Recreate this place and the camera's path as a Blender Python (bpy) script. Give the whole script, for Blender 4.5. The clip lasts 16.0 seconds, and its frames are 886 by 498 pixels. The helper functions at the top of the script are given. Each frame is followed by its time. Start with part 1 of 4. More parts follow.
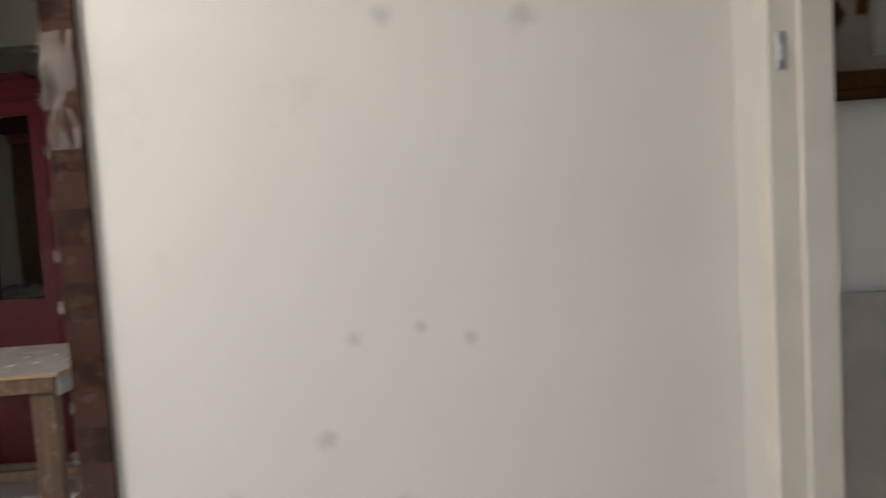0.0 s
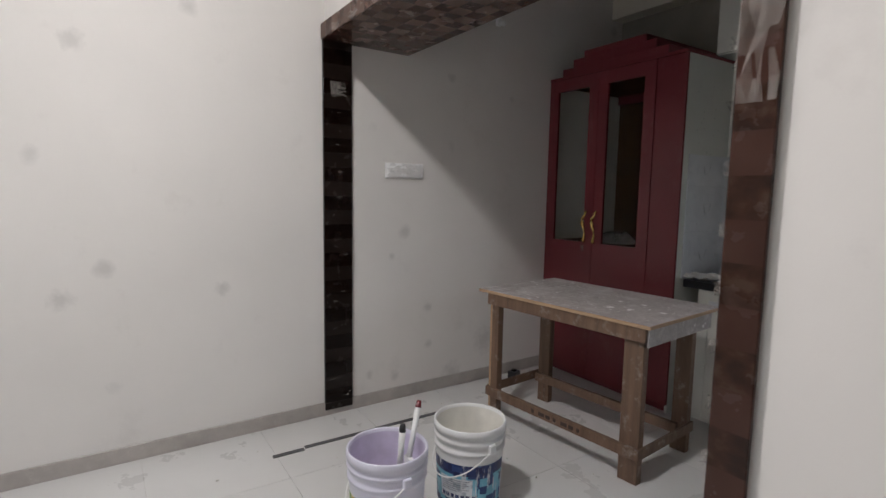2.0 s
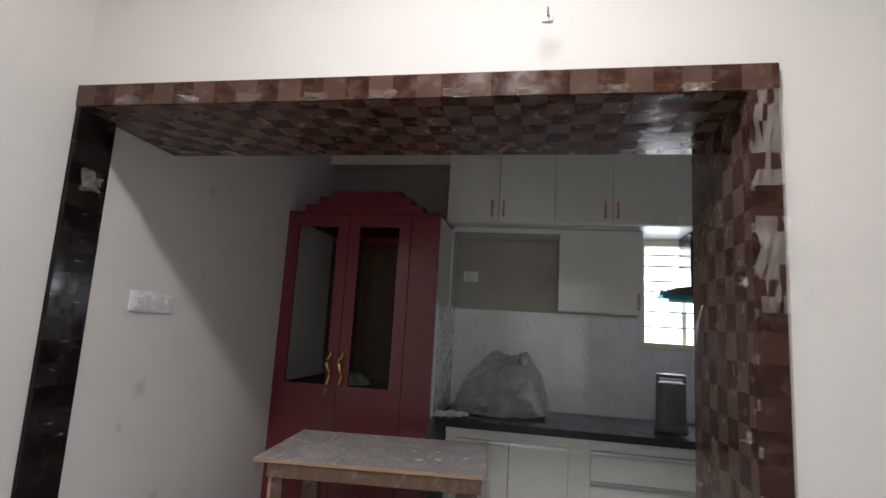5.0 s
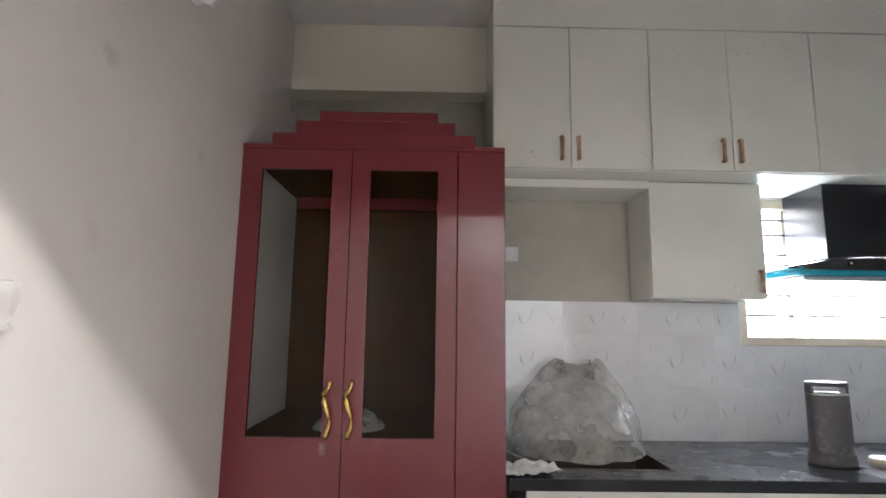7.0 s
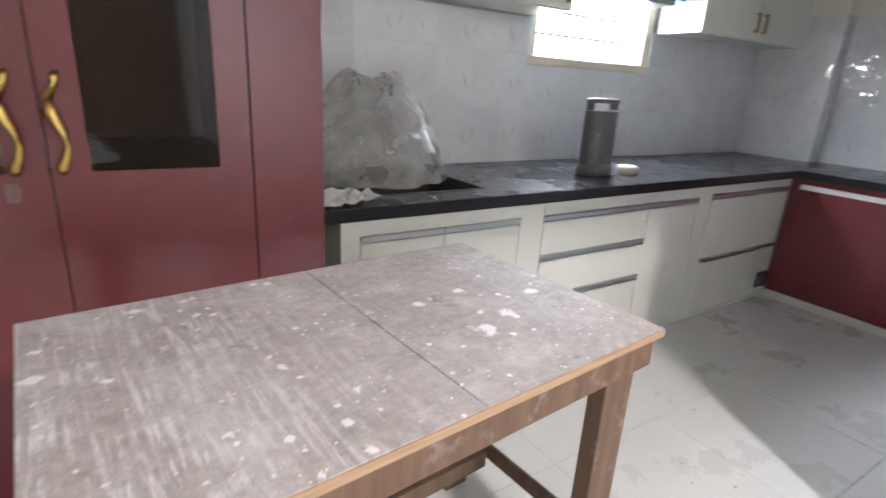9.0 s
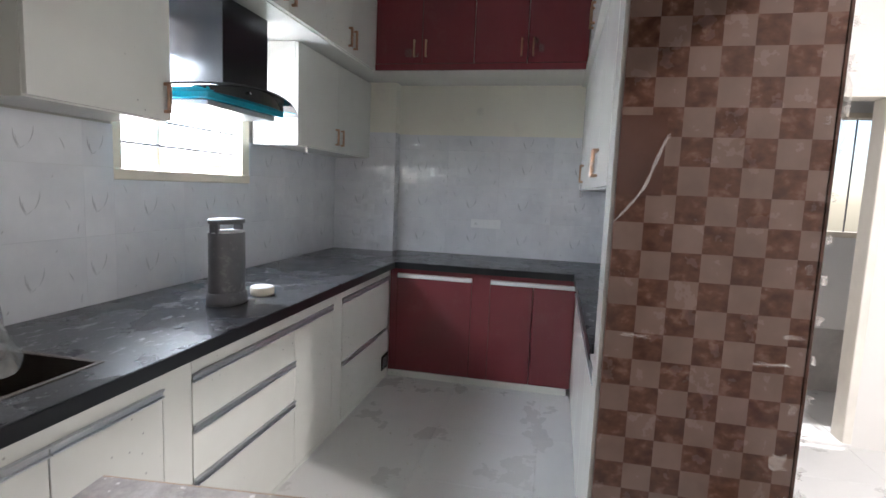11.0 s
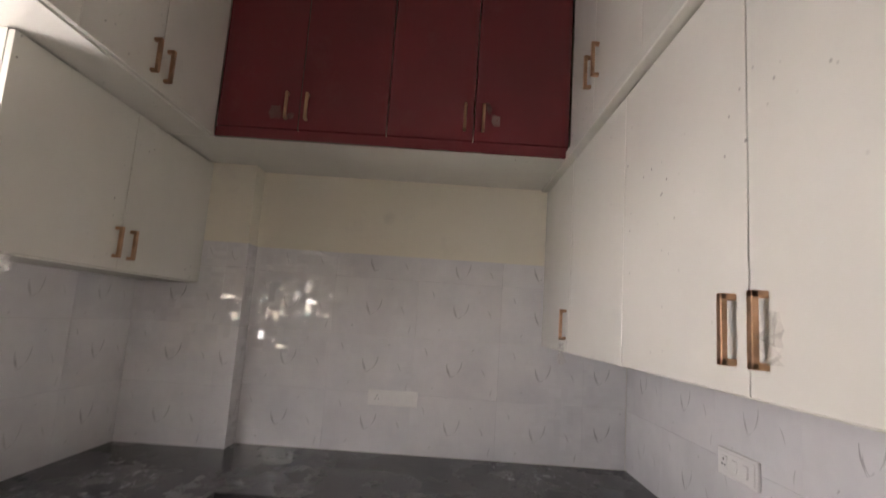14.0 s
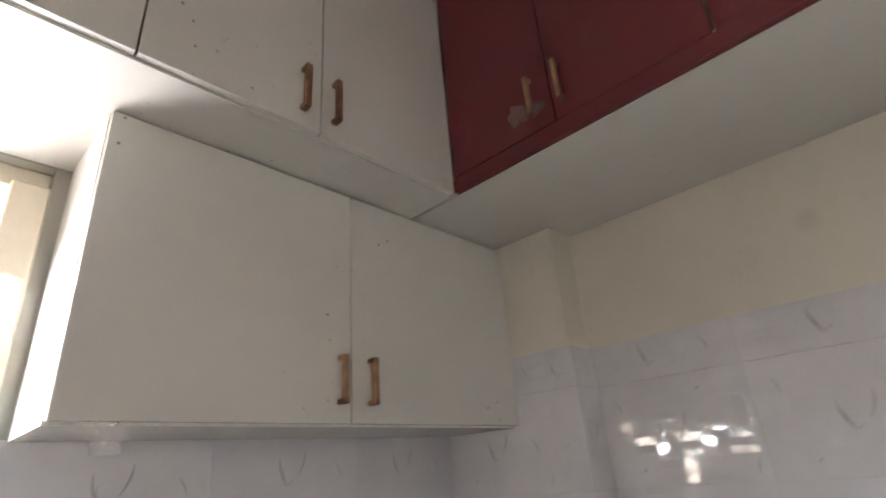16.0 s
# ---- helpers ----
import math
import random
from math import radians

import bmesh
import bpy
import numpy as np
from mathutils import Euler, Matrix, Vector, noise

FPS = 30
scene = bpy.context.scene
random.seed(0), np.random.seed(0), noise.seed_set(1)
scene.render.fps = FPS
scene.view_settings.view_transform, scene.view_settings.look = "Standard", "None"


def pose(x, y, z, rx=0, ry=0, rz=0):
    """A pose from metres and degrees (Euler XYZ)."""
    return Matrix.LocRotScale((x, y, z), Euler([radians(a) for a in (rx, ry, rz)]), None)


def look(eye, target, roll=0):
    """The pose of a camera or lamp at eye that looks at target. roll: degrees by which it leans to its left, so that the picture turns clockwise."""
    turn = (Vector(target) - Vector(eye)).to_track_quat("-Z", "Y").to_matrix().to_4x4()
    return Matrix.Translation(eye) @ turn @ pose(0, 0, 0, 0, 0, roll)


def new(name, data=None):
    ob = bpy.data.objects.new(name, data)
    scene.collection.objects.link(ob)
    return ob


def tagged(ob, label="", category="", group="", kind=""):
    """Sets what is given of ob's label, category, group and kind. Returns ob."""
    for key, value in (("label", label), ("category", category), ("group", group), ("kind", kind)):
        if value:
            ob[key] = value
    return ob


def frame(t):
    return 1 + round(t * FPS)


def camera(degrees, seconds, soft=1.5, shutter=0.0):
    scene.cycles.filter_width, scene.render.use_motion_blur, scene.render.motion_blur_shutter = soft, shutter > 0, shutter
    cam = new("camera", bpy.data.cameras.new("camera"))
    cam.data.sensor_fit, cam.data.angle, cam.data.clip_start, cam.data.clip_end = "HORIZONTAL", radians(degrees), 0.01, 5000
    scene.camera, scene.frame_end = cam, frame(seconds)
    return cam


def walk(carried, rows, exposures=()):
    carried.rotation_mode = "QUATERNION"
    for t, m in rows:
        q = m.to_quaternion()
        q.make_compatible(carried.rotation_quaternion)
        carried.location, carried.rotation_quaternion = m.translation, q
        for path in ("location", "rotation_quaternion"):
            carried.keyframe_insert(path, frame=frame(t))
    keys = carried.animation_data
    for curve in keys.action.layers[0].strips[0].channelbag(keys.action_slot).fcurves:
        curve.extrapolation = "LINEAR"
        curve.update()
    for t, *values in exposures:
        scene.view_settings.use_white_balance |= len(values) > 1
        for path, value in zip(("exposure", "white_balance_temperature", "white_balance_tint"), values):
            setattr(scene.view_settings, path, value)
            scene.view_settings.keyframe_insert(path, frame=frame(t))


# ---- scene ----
cam = camera(80.9, 16.0, shutter=0.25)
PATH = [
    (0, (3.374, -1.250, 1.345), (3.309, 0.747, 1.254), -3.4),
    (0.2, (3.300, -1.243, 1.385), (2.987, 0.728, 1.251), -2.4),
    (0.5, (3.303, -1.232, 1.424), (2.526, 0.605, 1.273), -0.6),
    (1, (3.183, -1.144, 1.436), (1.835, 0.324, 1.27), -0.5),
    (1.5, (3.123, -1.047, 1.408), (1.481, 0.086, 1.263), -0.4),
    (2, (2.988, -1.105, 1.394), (1.325, -0.015, 1.175), 1.0),
    (2.5, (2.814, -1.282, 1.347), (1.416, 0.121, 1.068), 2.1),
    (3, (2.513, -1.39, 1.301), (1.484, 0.26, 0.833), 0.9),
    (3.5, (2.189, -1.559, 1.343), (1.558, 0.269, 0.833), 2.4),
    (4, (1.956, -1.708, 1.475), (1.526, 0.235, 1.276), 2.0),
    (4.5, (1.897, -1.742, 1.497), (1.49, 0.203, 1.719), 2.5),
    (4.7, (1.873, -1.725, 1.491), (1.474, 0.212, 1.780), 3.0),
    (6.8, (0.873, -0.427, 1.500), (0.873, 1.549, 1.801), 0.9),
    (7, (0.814, -0.328, 1.497), (0.839, 1.651, 1.788), 0.8),
    (7.5, (0.653, -0.065, 1.429), (0.823, 1.926, 1.513), -0.2),
    (8, (0.587, 0.063, 1.375), (0.818, 2.022, 1.047), 0.6),
    (8.5, (0.578, 0.131, 1.275), (0.95, 2.005, 0.682), 0.8),
    (9, (0.565, 0.344, 1.304), (1.607, 1.934, 0.684), 3.4),
    (9.5, (0.532, 0.528, 1.365), (2.016, 1.752, 0.817), 4.2),
    (10, (0.499, 0.724, 1.418), (2.323, 1.393, 0.942), 3.0),
    (10.2, (0.498, 0.756, 1.415), (2.38, 1.279, 0.985), 2.4),
    (11.2, (0.70, 0.782, 1.432), (2.66, 1.20, 1.24), 2.2),
    (12.3, (1.129, 0.860, 1.446), (3.087, 1.274, 1.475), 2.0),
    (12.5, (1.283, 0.895, 1.428), (3.236, 1.333, 1.365), 2.3),
    (13, (1.704, 0.961, 1.366), (3.655, 1.339, 1.127), 3.2),
    (13.5, (2.03, 1.031, 1.435), (4.012, 1.24, 1.271), 4.6),
    (14, (2.278, 1.12, 1.552), (4.259, 1.14, 1.827), 3.9),
    (14.5, (2.494, 1.127, 1.564), (4.435, 1.124, 2.049), 1.1),
    (15, (2.822, 1.144, 1.573), (4.653, 1.396, 2.337), -1.6),
    (15.5, (3.183, 1.202, 1.548), (4.838, 1.931, 2.405), -3.2),
    (16, (3.434, 1.299, 1.536), (4.781, 2.546, 2.329), -4.6),
]
walk(cam, [(t, look(eye, target, roll)) for t, eye, target, roll in PATH],
     exposures=[(0.0, -0.28, 6350, 10), (0.5, -0.40, 6200, 11), (1.5, -0.50, 6000, 12), (2.5, -0.38, 6050, 12), (3.5, -0.28, 6100, 13), (4.3, -0.66, 6000, 12), (4.7, -0.66, 6000, 12), (6.8, 1.18, 6100, 14), (7.5, 1.06, 6100, 14), (8.5, 1.0, 6050, 14), (9.5, 1.28, 6000, 13), (10.0, 1.08, 6000, 13), (10.2, 0.72, 6000, 13),
                (12.5, 1.38, 5950, 15), (13.5, 1.10, 6900, 20), (14.0, 0.88, 7350, 23), (14.5, 0.90, 7350, 23), (15.5, 1.38, 6900, 20), (16.0, 1.34, 6900, 21)])

# ---- light ----
SUN_ELEV, SUN_TURN = 60, 90
world = bpy.data.worlds.new("world")
scene.world = world
world.use_nodes = True
wn = world.node_tree.nodes
sky = wn.new("ShaderNodeTexSky")
sky.sky_type, sky.sun_disc = "NISHITA", False
sky.sun_elevation, sky.sun_rotation = radians(SUN_ELEV), radians(SUN_TURN)
world.node_tree.links.new(sky.outputs[0], wn["Background"].inputs[0])
wn["Background"].inputs[1].default_value = 0.12


def area_lamp(name, eye, target, sx, sy, watts, color):
    d = bpy.data.lights.new(name, "AREA")
    d.shape, d.size, d.size_y, d.energy, d.color = "RECTANGLE", sx, sy, watts, color
    ob = new(name, d)
    ob.matrix_world = look(eye, target)
    return ob


sun = bpy.data.lights.new("sun", "SUN")
sun.energy, sun.angle, sun.color = 3.0, radians(0.5), (1.0, 0.95, 0.88)
sun_ob = new("sun", sun)
sun_ob.rotation_euler = (0, radians(90 - SUN_ELEV), 0)
# daylight in the kitchen window, the tube light and the daylight of the hall
area_lamp("window_daylight", (3.07, 2.80, 1.83), (3.09, 1.7, 0.80), 0.95, 0.50, 32, (0.86, 0.93, 1.0))
area_lamp("ceiling_lamp", (1.6, -1.15, 3.19), (1.6, -1.15, 0.0), 0.17, 0.17, 68, (1.0, 0.935, 0.865))
area_lamp("tube_lamp", (1.75, -3.90, 2.865), (1.75, 0.0, 2.4), 1.2, 0.04, 9, (1.0, 0.95, 0.88))
area_lamp("balcony_daylight", (2.3, -3.93, 1.35), (2.3, 0.0, 1.3), 1.7, 1.9, 11, (1.0, 0.98, 0.96))

# ---- materials ----


def shader(name, rough=0.5, metal=0.0, spec=0.5):
    m = bpy.data.materials.new(name)
    m.use_nodes = True
    b = m.node_tree.nodes["Principled BSDF"]
    b.inputs["Roughness"].default_value, b.inputs["Metallic"].default_value = rough, metal
    b.inputs["Specular IOR Level"].default_value = spec
    return m, m.node_tree.nodes, m.node_tree.links, b


def coords(N, L, shift=True):
    """Object coordinates, moved for each object by its own random number."""
    tc = N.new("ShaderNodeTexCoord")
    if not shift:
        return tc.outputs["Object"]
    info, add, mul = N.new("ShaderNodeObjectInfo"), N.new("ShaderNodeVectorMath"), N.new("ShaderNodeMath")
    mul.operation, mul.inputs[1].default_value = "MULTIPLY", 37.0
    L.new(info.outputs["Random"], mul.inputs[0])
    L.new(tc.outputs["Object"], add.inputs[0])
    L.new(mul.outputs[0], add.inputs[1])
    return add.outputs[0]


def noise_tex(N, L, co, scale, detail=4, rough=0.55, stretch=None):
    if stretch:
        mp = N.new("ShaderNodeMapping")
        mp.inputs["Scale"].default_value = stretch
        L.new(co, mp.inputs[0])
        co = mp.outputs[0]
    n = N.new("ShaderNodeTexNoise")
    n.inputs["Scale"].default_value, n.inputs["Detail"].default_value, n.inputs["Roughness"].default_value = scale, detail, rough
    L.new(co, n.inputs["Vector"])
    return n.outputs[0]


def ramp(N, L, fac, *stops):
    r = N.new("ShaderNodeValToRGB")
    el = r.color_ramp.elements
    while len(el) < len(stops):
        el.new(0.5)
    for e, (p, c) in zip(el, stops):
        e.position = p
        e.color = (*c, 1) if len(c) == 3 else c
    L.new(fac, r.inputs[0])
    return r.outputs[0]


def blend(N, L, fac, a, b, mode="MIX"):
    mx = N.new("ShaderNodeMix")
    mx.data_type, mx.blend_type = "RGBA", mode
    for sock, v in ((mx.inputs[0], fac), (mx.inputs[6], a), (mx.inputs[7], b)):
        if isinstance(v, (int, float)):
            sock.default_value = v
        elif isinstance(v, tuple):
            sock.default_value = (*v, 1)
        else:
            L.new(v, sock)
    return mx.outputs[2]


def bump(N, L, b, height, strength=0.2, dist=0.002):
    bp = N.new("ShaderNodeBump")
    bp.inputs["Strength"].default_value, bp.inputs["Distance"].default_value = strength, dist
    L.new(height, bp.inputs["Height"])
    L.new(bp.outputs[0], b.inputs["Normal"])


def scaled(c, k):
    return tuple(min(1.0, v * k) for v in c)


def surface(name, color, rough=0.5, metal=0.0, var=0.12, scale=6.0, grain=120.0, grain_bump=0.1, spec=0.5, dust=0.0, dust_color=(0.6, 0.58, 0.55), stretch=None, specks=0.0):
    """Paint, laminate, board or metal with cloudy tone, fine grain, uneven gloss and, if wanted, dust."""
    m, N, L, b = shader(name, rough, metal, spec)
    co = coords(N, L)
    cloud = noise_tex(N, L, co, scale, 5, 0.6, stretch)
    col = ramp(N, L, cloud, (0.3, scaled(color, 1 - var)), (0.7, scaled(color, 1 + var)))
    fine = noise_tex(N, L, co, grain, 3, 0.6, stretch)
    if dust:
        spots = ramp(N, L, noise_tex(N, L, co, scale * 3.1, 8, 0.7), (0.56, (0, 0, 0)), (0.72, (dust, dust, dust)))
        col = blend(N, L, spots, col, dust_color)
    if specks:
        v = N.new("ShaderNodeTexVoronoi")
        v.inputs["Scale"].default_value = 26
        L.new(co, v.inputs["Vector"])
        dots = ramp(N, L, v.outputs["Distance"], (0.05, (specks,) * 3), (0.13, (0,) * 3))
        gate = ramp(N, L, noise_tex(N, L, co, 2.5, 2), (0.50, (0,) * 3), (0.62, (1,) * 3))
        col = blend(N, L, blend(N, L, 1.0, dots, gate, "MULTIPLY"), col, scaled(color, 0.35))
    L.new(col, b.inputs["Base Color"])
    if grain_bump:
        bump(N, L, b, fine, grain_bump, 0.001)
    return m


# grey putty smudges on the hall walls: place and size; last two paint a low shadow
SMUDGES_AND_SHADE = [(3.10, 0.01, 1.08, 0.022), (3.27, 0.01, 1.10, 0.018), (3.39, 0.01, 1.07, 0.02), (3.02, 0.01, 0.83, 0.03), (2.77, 0.01, 0.66, 0.035), (3.2, 0.01, 0.66, 0.03), (3.55, 0.01, 1.83, 0.035), (3.22, 0.01, 1.85, 0.03),
          (0, -1.29, 0.86, 0.05), (0, -1.19, 2.05, 0.05), (0, -0.58, 0.85, 0.04), (0, 0.46, 0.97, 0.022), (0, 0.74, 0.60, 0.035), (0, 0.75, 0.34, 0.03), (0, 0.49, 0.16, 0.035), (-0.01, 0.91, 2.16, 0.035), (-0.02, 1.45, 2.08, 0.032), (0, 0.30, 0.20, 0.03), (0, 1.25, 0.30, 0.10), (0, 0.95, 0.10, 0.08)]


def wall_paint(name, color):
    """Emulsion paint with cloudy tone, grey putty patches, hand marks and a painted low shadow."""
    m, N, L, b = shader(name, 0.75, 0, 0.3)
    co = coords(N, L, False)
    col = ramp(N, L, noise_tex(N, L, co, 1.3, 4), (0.3, scaled(color, 0.93)), (0.7, color))
    v = N.new("ShaderNodeTexVoronoi")
    v.inputs["Scale"].default_value = 2.3
    L.new(co, v.inputs["Vector"])
    wob = N.new("ShaderNodeMath")
    wob.operation = "MULTIPLY_ADD"
    L.new(noise_tex(N, L, co, 9, 4), wob.inputs[0])
    wob.inputs[1].default_value = 0.16
    L.new(v.outputs["Distance"], wob.inputs[2])
    mask = ramp(N, L, wob.outputs[0], (0.13, (0.6,) * 3), (0.21, (0,) * 3))
    col = blend(N, L, mask, col, scaled(color, 0.66))
    for x, y, z, r in SMUDGES_AND_SHADE:
        d = N.new("ShaderNodeVectorMath")
        d.operation, d.inputs[1].default_value = "DISTANCE", (x, y, z)
        L.new(co, d.inputs[0])
        e = N.new("ShaderNodeMath")
        e.operation, e.inputs[1].default_value = "MULTIPLY_ADD", r * 1.6
        L.new(noise_tex(N, L, co, 24, 3), e.inputs[0])
        L.new(d.outputs["Value"], e.inputs[2])
        col = blend(N, L, ramp(N, L, e.outputs[0], (r * 1.1, (0.42,) * 3), (r * 2.0, (0,) * 3)), col, scaled(color, 0.55))
    smear = ramp(N, L, noise_tex(N, L, co, 3.2, 6, 0.65), (0.60, (0,) * 3), (0.75, (0.28,) * 3))
    col = blend(N, L, smear, col, (0.52, 0.49, 0.46))
    L.new(col, b.inputs["Base Color"])
    bump(N, L, b, noise_tex(N, L, co, 60, 5), 0.18, 0.002)
    return m


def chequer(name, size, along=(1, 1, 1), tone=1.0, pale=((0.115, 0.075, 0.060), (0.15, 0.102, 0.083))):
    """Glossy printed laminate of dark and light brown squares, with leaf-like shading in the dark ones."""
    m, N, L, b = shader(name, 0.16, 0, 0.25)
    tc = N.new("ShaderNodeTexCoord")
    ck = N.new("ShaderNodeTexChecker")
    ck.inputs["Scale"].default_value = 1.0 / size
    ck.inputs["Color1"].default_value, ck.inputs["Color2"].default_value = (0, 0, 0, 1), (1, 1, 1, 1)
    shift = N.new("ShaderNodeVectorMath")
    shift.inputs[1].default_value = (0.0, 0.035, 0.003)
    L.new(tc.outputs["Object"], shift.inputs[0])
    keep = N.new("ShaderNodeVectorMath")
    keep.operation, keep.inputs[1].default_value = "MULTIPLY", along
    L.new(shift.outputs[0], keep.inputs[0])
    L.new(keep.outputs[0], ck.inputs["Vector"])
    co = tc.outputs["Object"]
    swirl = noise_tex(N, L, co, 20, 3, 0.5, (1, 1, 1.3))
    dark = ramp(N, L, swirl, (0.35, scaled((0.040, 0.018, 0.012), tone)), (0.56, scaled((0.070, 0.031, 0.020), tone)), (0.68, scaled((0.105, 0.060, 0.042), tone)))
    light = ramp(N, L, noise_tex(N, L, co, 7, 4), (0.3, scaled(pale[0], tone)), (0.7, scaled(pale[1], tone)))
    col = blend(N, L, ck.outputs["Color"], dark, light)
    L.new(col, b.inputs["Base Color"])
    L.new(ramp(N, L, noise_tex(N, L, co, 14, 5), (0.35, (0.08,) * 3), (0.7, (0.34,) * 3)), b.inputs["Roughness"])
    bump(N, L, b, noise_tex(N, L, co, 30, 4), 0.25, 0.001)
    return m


def vitrified(name, color):
    m, N, L, b = shader(name, 0.22, 0, 0.5)
    co = coords(N, L)
    vein = noise_tex(N, L, co, 1.6, 8, 0.65)
    col = ramp(N, L, vein, (0.3, scaled(color, 0.95)), (0.5, color), (0.7, scaled(color, 1.04)))
    world_co = N.new("ShaderNodeNewGeometry").outputs["Position"]
    dust = ramp(N, L, noise_tex(N, L, world_co, 1.7, 9, 0.62), (0.35, (0,) * 3), (0.8, (0.22,) * 3))
    col = blend(N, L, dust, col, (0.60, 0.58, 0.55))
    stain = ramp(N, L, noise_tex(N, L, world_co, 5.5, 6, 0.65), (0.60, (0,) * 3), (0.85, (0.05,) * 3))
    col = blend(N, L, stain, col, (0.25, 0.22, 0.19))
    L.new(col, b.inputs["Base Color"])
    L.new(ramp(N, L, noise_tex(N, L, world_co, 3.0, 8, 0.6), (0.25, (0.24,) * 3), (0.8, (0.36,) * 3)), b.inputs["Roughness"])
    bump(N, L, b, noise_tex(N, L, world_co, 40, 4), 0.05, 0.001)
    return m


def glazed_tile(name, tilt_by):
    """Glossy pale grey wall tile with soft clouds and a faint woven relief of small flat cells."""
    m, N, L, b = shader(name, 0.03, 0, 0.75)
    co = coords(N, L)
    col = ramp(N, L, noise_tex(N, L, co, 3.5, 6, 0.6), (0.3, (0.67, 0.67, 0.69)), (0.7, (0.80, 0.80, 0.81)))
    L.new(col, b.inputs["Base Color"])
    geo, off, which, pick = N.new("ShaderNodeNewGeometry"), N.new("ShaderNodeVectorMath"), N.new("ShaderNodeTexChecker"), N.new("ShaderNodeMix")
    off.inputs[1].default_value = (0.010, 0.013, 0.007)
    L.new(geo.outputs["Position"], off.inputs[0])
    which.inputs["Scale"].default_value = 1 / 0.064
    which.inputs["Color1"].default_value, which.inputs["Color2"].default_value = (0, 0, 0, 1), (1, 1, 1, 1)
    L.new(off.outputs[0], which.inputs["Vector"])
    pick.data_type = "VECTOR"
    L.new(which.outputs["Fac"], pick.inputs["Factor"])
    for cell, slot in (((0.032, 0.032, 0.064), 4), ((0.064, 0.064, 0.0213), 5)):
        snap = N.new("ShaderNodeVectorMath")
        snap.operation, snap.inputs[1].default_value = "SNAP", cell
        L.new(off.outputs[0], snap.inputs[0])
        L.new(snap.outputs[0], pick.inputs[slot])
    white, mid, curved, size, tilt, add = N.new("ShaderNodeTexWhiteNoise"), N.new("ShaderNodeVectorMath"), N.new("ShaderNodeVectorMath"), N.new("ShaderNodeVectorMath"), N.new("ShaderNodeVectorMath"), N.new("ShaderNodeVectorMath")
    mid.operation, size.operation, curved.operation, tilt.operation = "SUBTRACT", "ABSOLUTE", "MULTIPLY", "MULTIPLY"
    mid.inputs[1].default_value = (0.5, 0.5, 0.5)
    tilt.inputs[1].default_value = (tilt_by * 2, tilt_by * 2, tilt_by * 1.6)
    L.new(pick.outputs[1], white.inputs["Vector"])
    L.new(white.outputs["Color"], mid.inputs[0])
    L.new(mid.outputs[0], size.inputs[0])
    L.new(size.outputs[0], curved.inputs[0])
    L.new(mid.outputs[0], curved.inputs[1])
    L.new(curved.outputs[0], tilt.inputs[0])
    L.new(geo.outputs["Normal"], add.inputs[0])
    L.new(tilt.outputs[0], add.inputs[1])
    total = add.outputs[0]
    unit = N.new("ShaderNodeVectorMath")
    unit.operation = "NORMALIZE"
    L.new(total, unit.inputs[0])
    L.new(unit.outputs[0], b.inputs["Normal"])
    return m


def granite(name):
    """Polished black granite with a thin even dust and small patches of white wiped streaks."""
    m, N, L, b = shader(name, 0.2, 0, 0.5)
    co = coords(N, L, False)
    speck = noise_tex(N, L, co, 260, 2)
    col = ramp(N, L, speck, (0.45, (0.008, 0.008, 0.010)), (0.75, (0.045, 0.045, 0.05)))
    dust = ramp(N, L, noise_tex(N, L, co, 2.2, 9, 0.68), (0.35, (0.05,) * 3), (0.8, (0.30,) * 3))
    col = blend(N, L, dust, col, (0.20, 0.20, 0.205))
    streak = ramp(N, L, noise_tex(N, L, co, 15, 7, 0.72, (0.8, 1.5, 1)), (0.56, (0,) * 3), (0.66, (0.75,) * 3))
    where = ramp(N, L, noise_tex(N, L, co, 1.6, 3, 0.5), (0.50, (0,) * 3), (0.62, (1,) * 3))
    col = blend(N, L, blend(N, L, 1.0, streak, where, "MULTIPLY"), col, (0.50, 0.50, 0.51))
    crumbs = ramp(N, L, noise_tex(N, L, co, 85, 3, 0.6), (0.68, (0,) * 3), (0.73, (0.6,) * 3))
    col = blend(N, L, blend(N, L, 1.0, crumbs, where, "MULTIPLY"), col, (0.6, 0.6, 0.6))
    L.new(col, b.inputs["Base Color"])
    L.new(ramp(N, L, noise_tex(N, L, co, 2.2, 9, 0.68), (0.35, (0.17,) * 3), (0.75, (0.42,) * 3)), b.inputs["Roughness"])
    return m


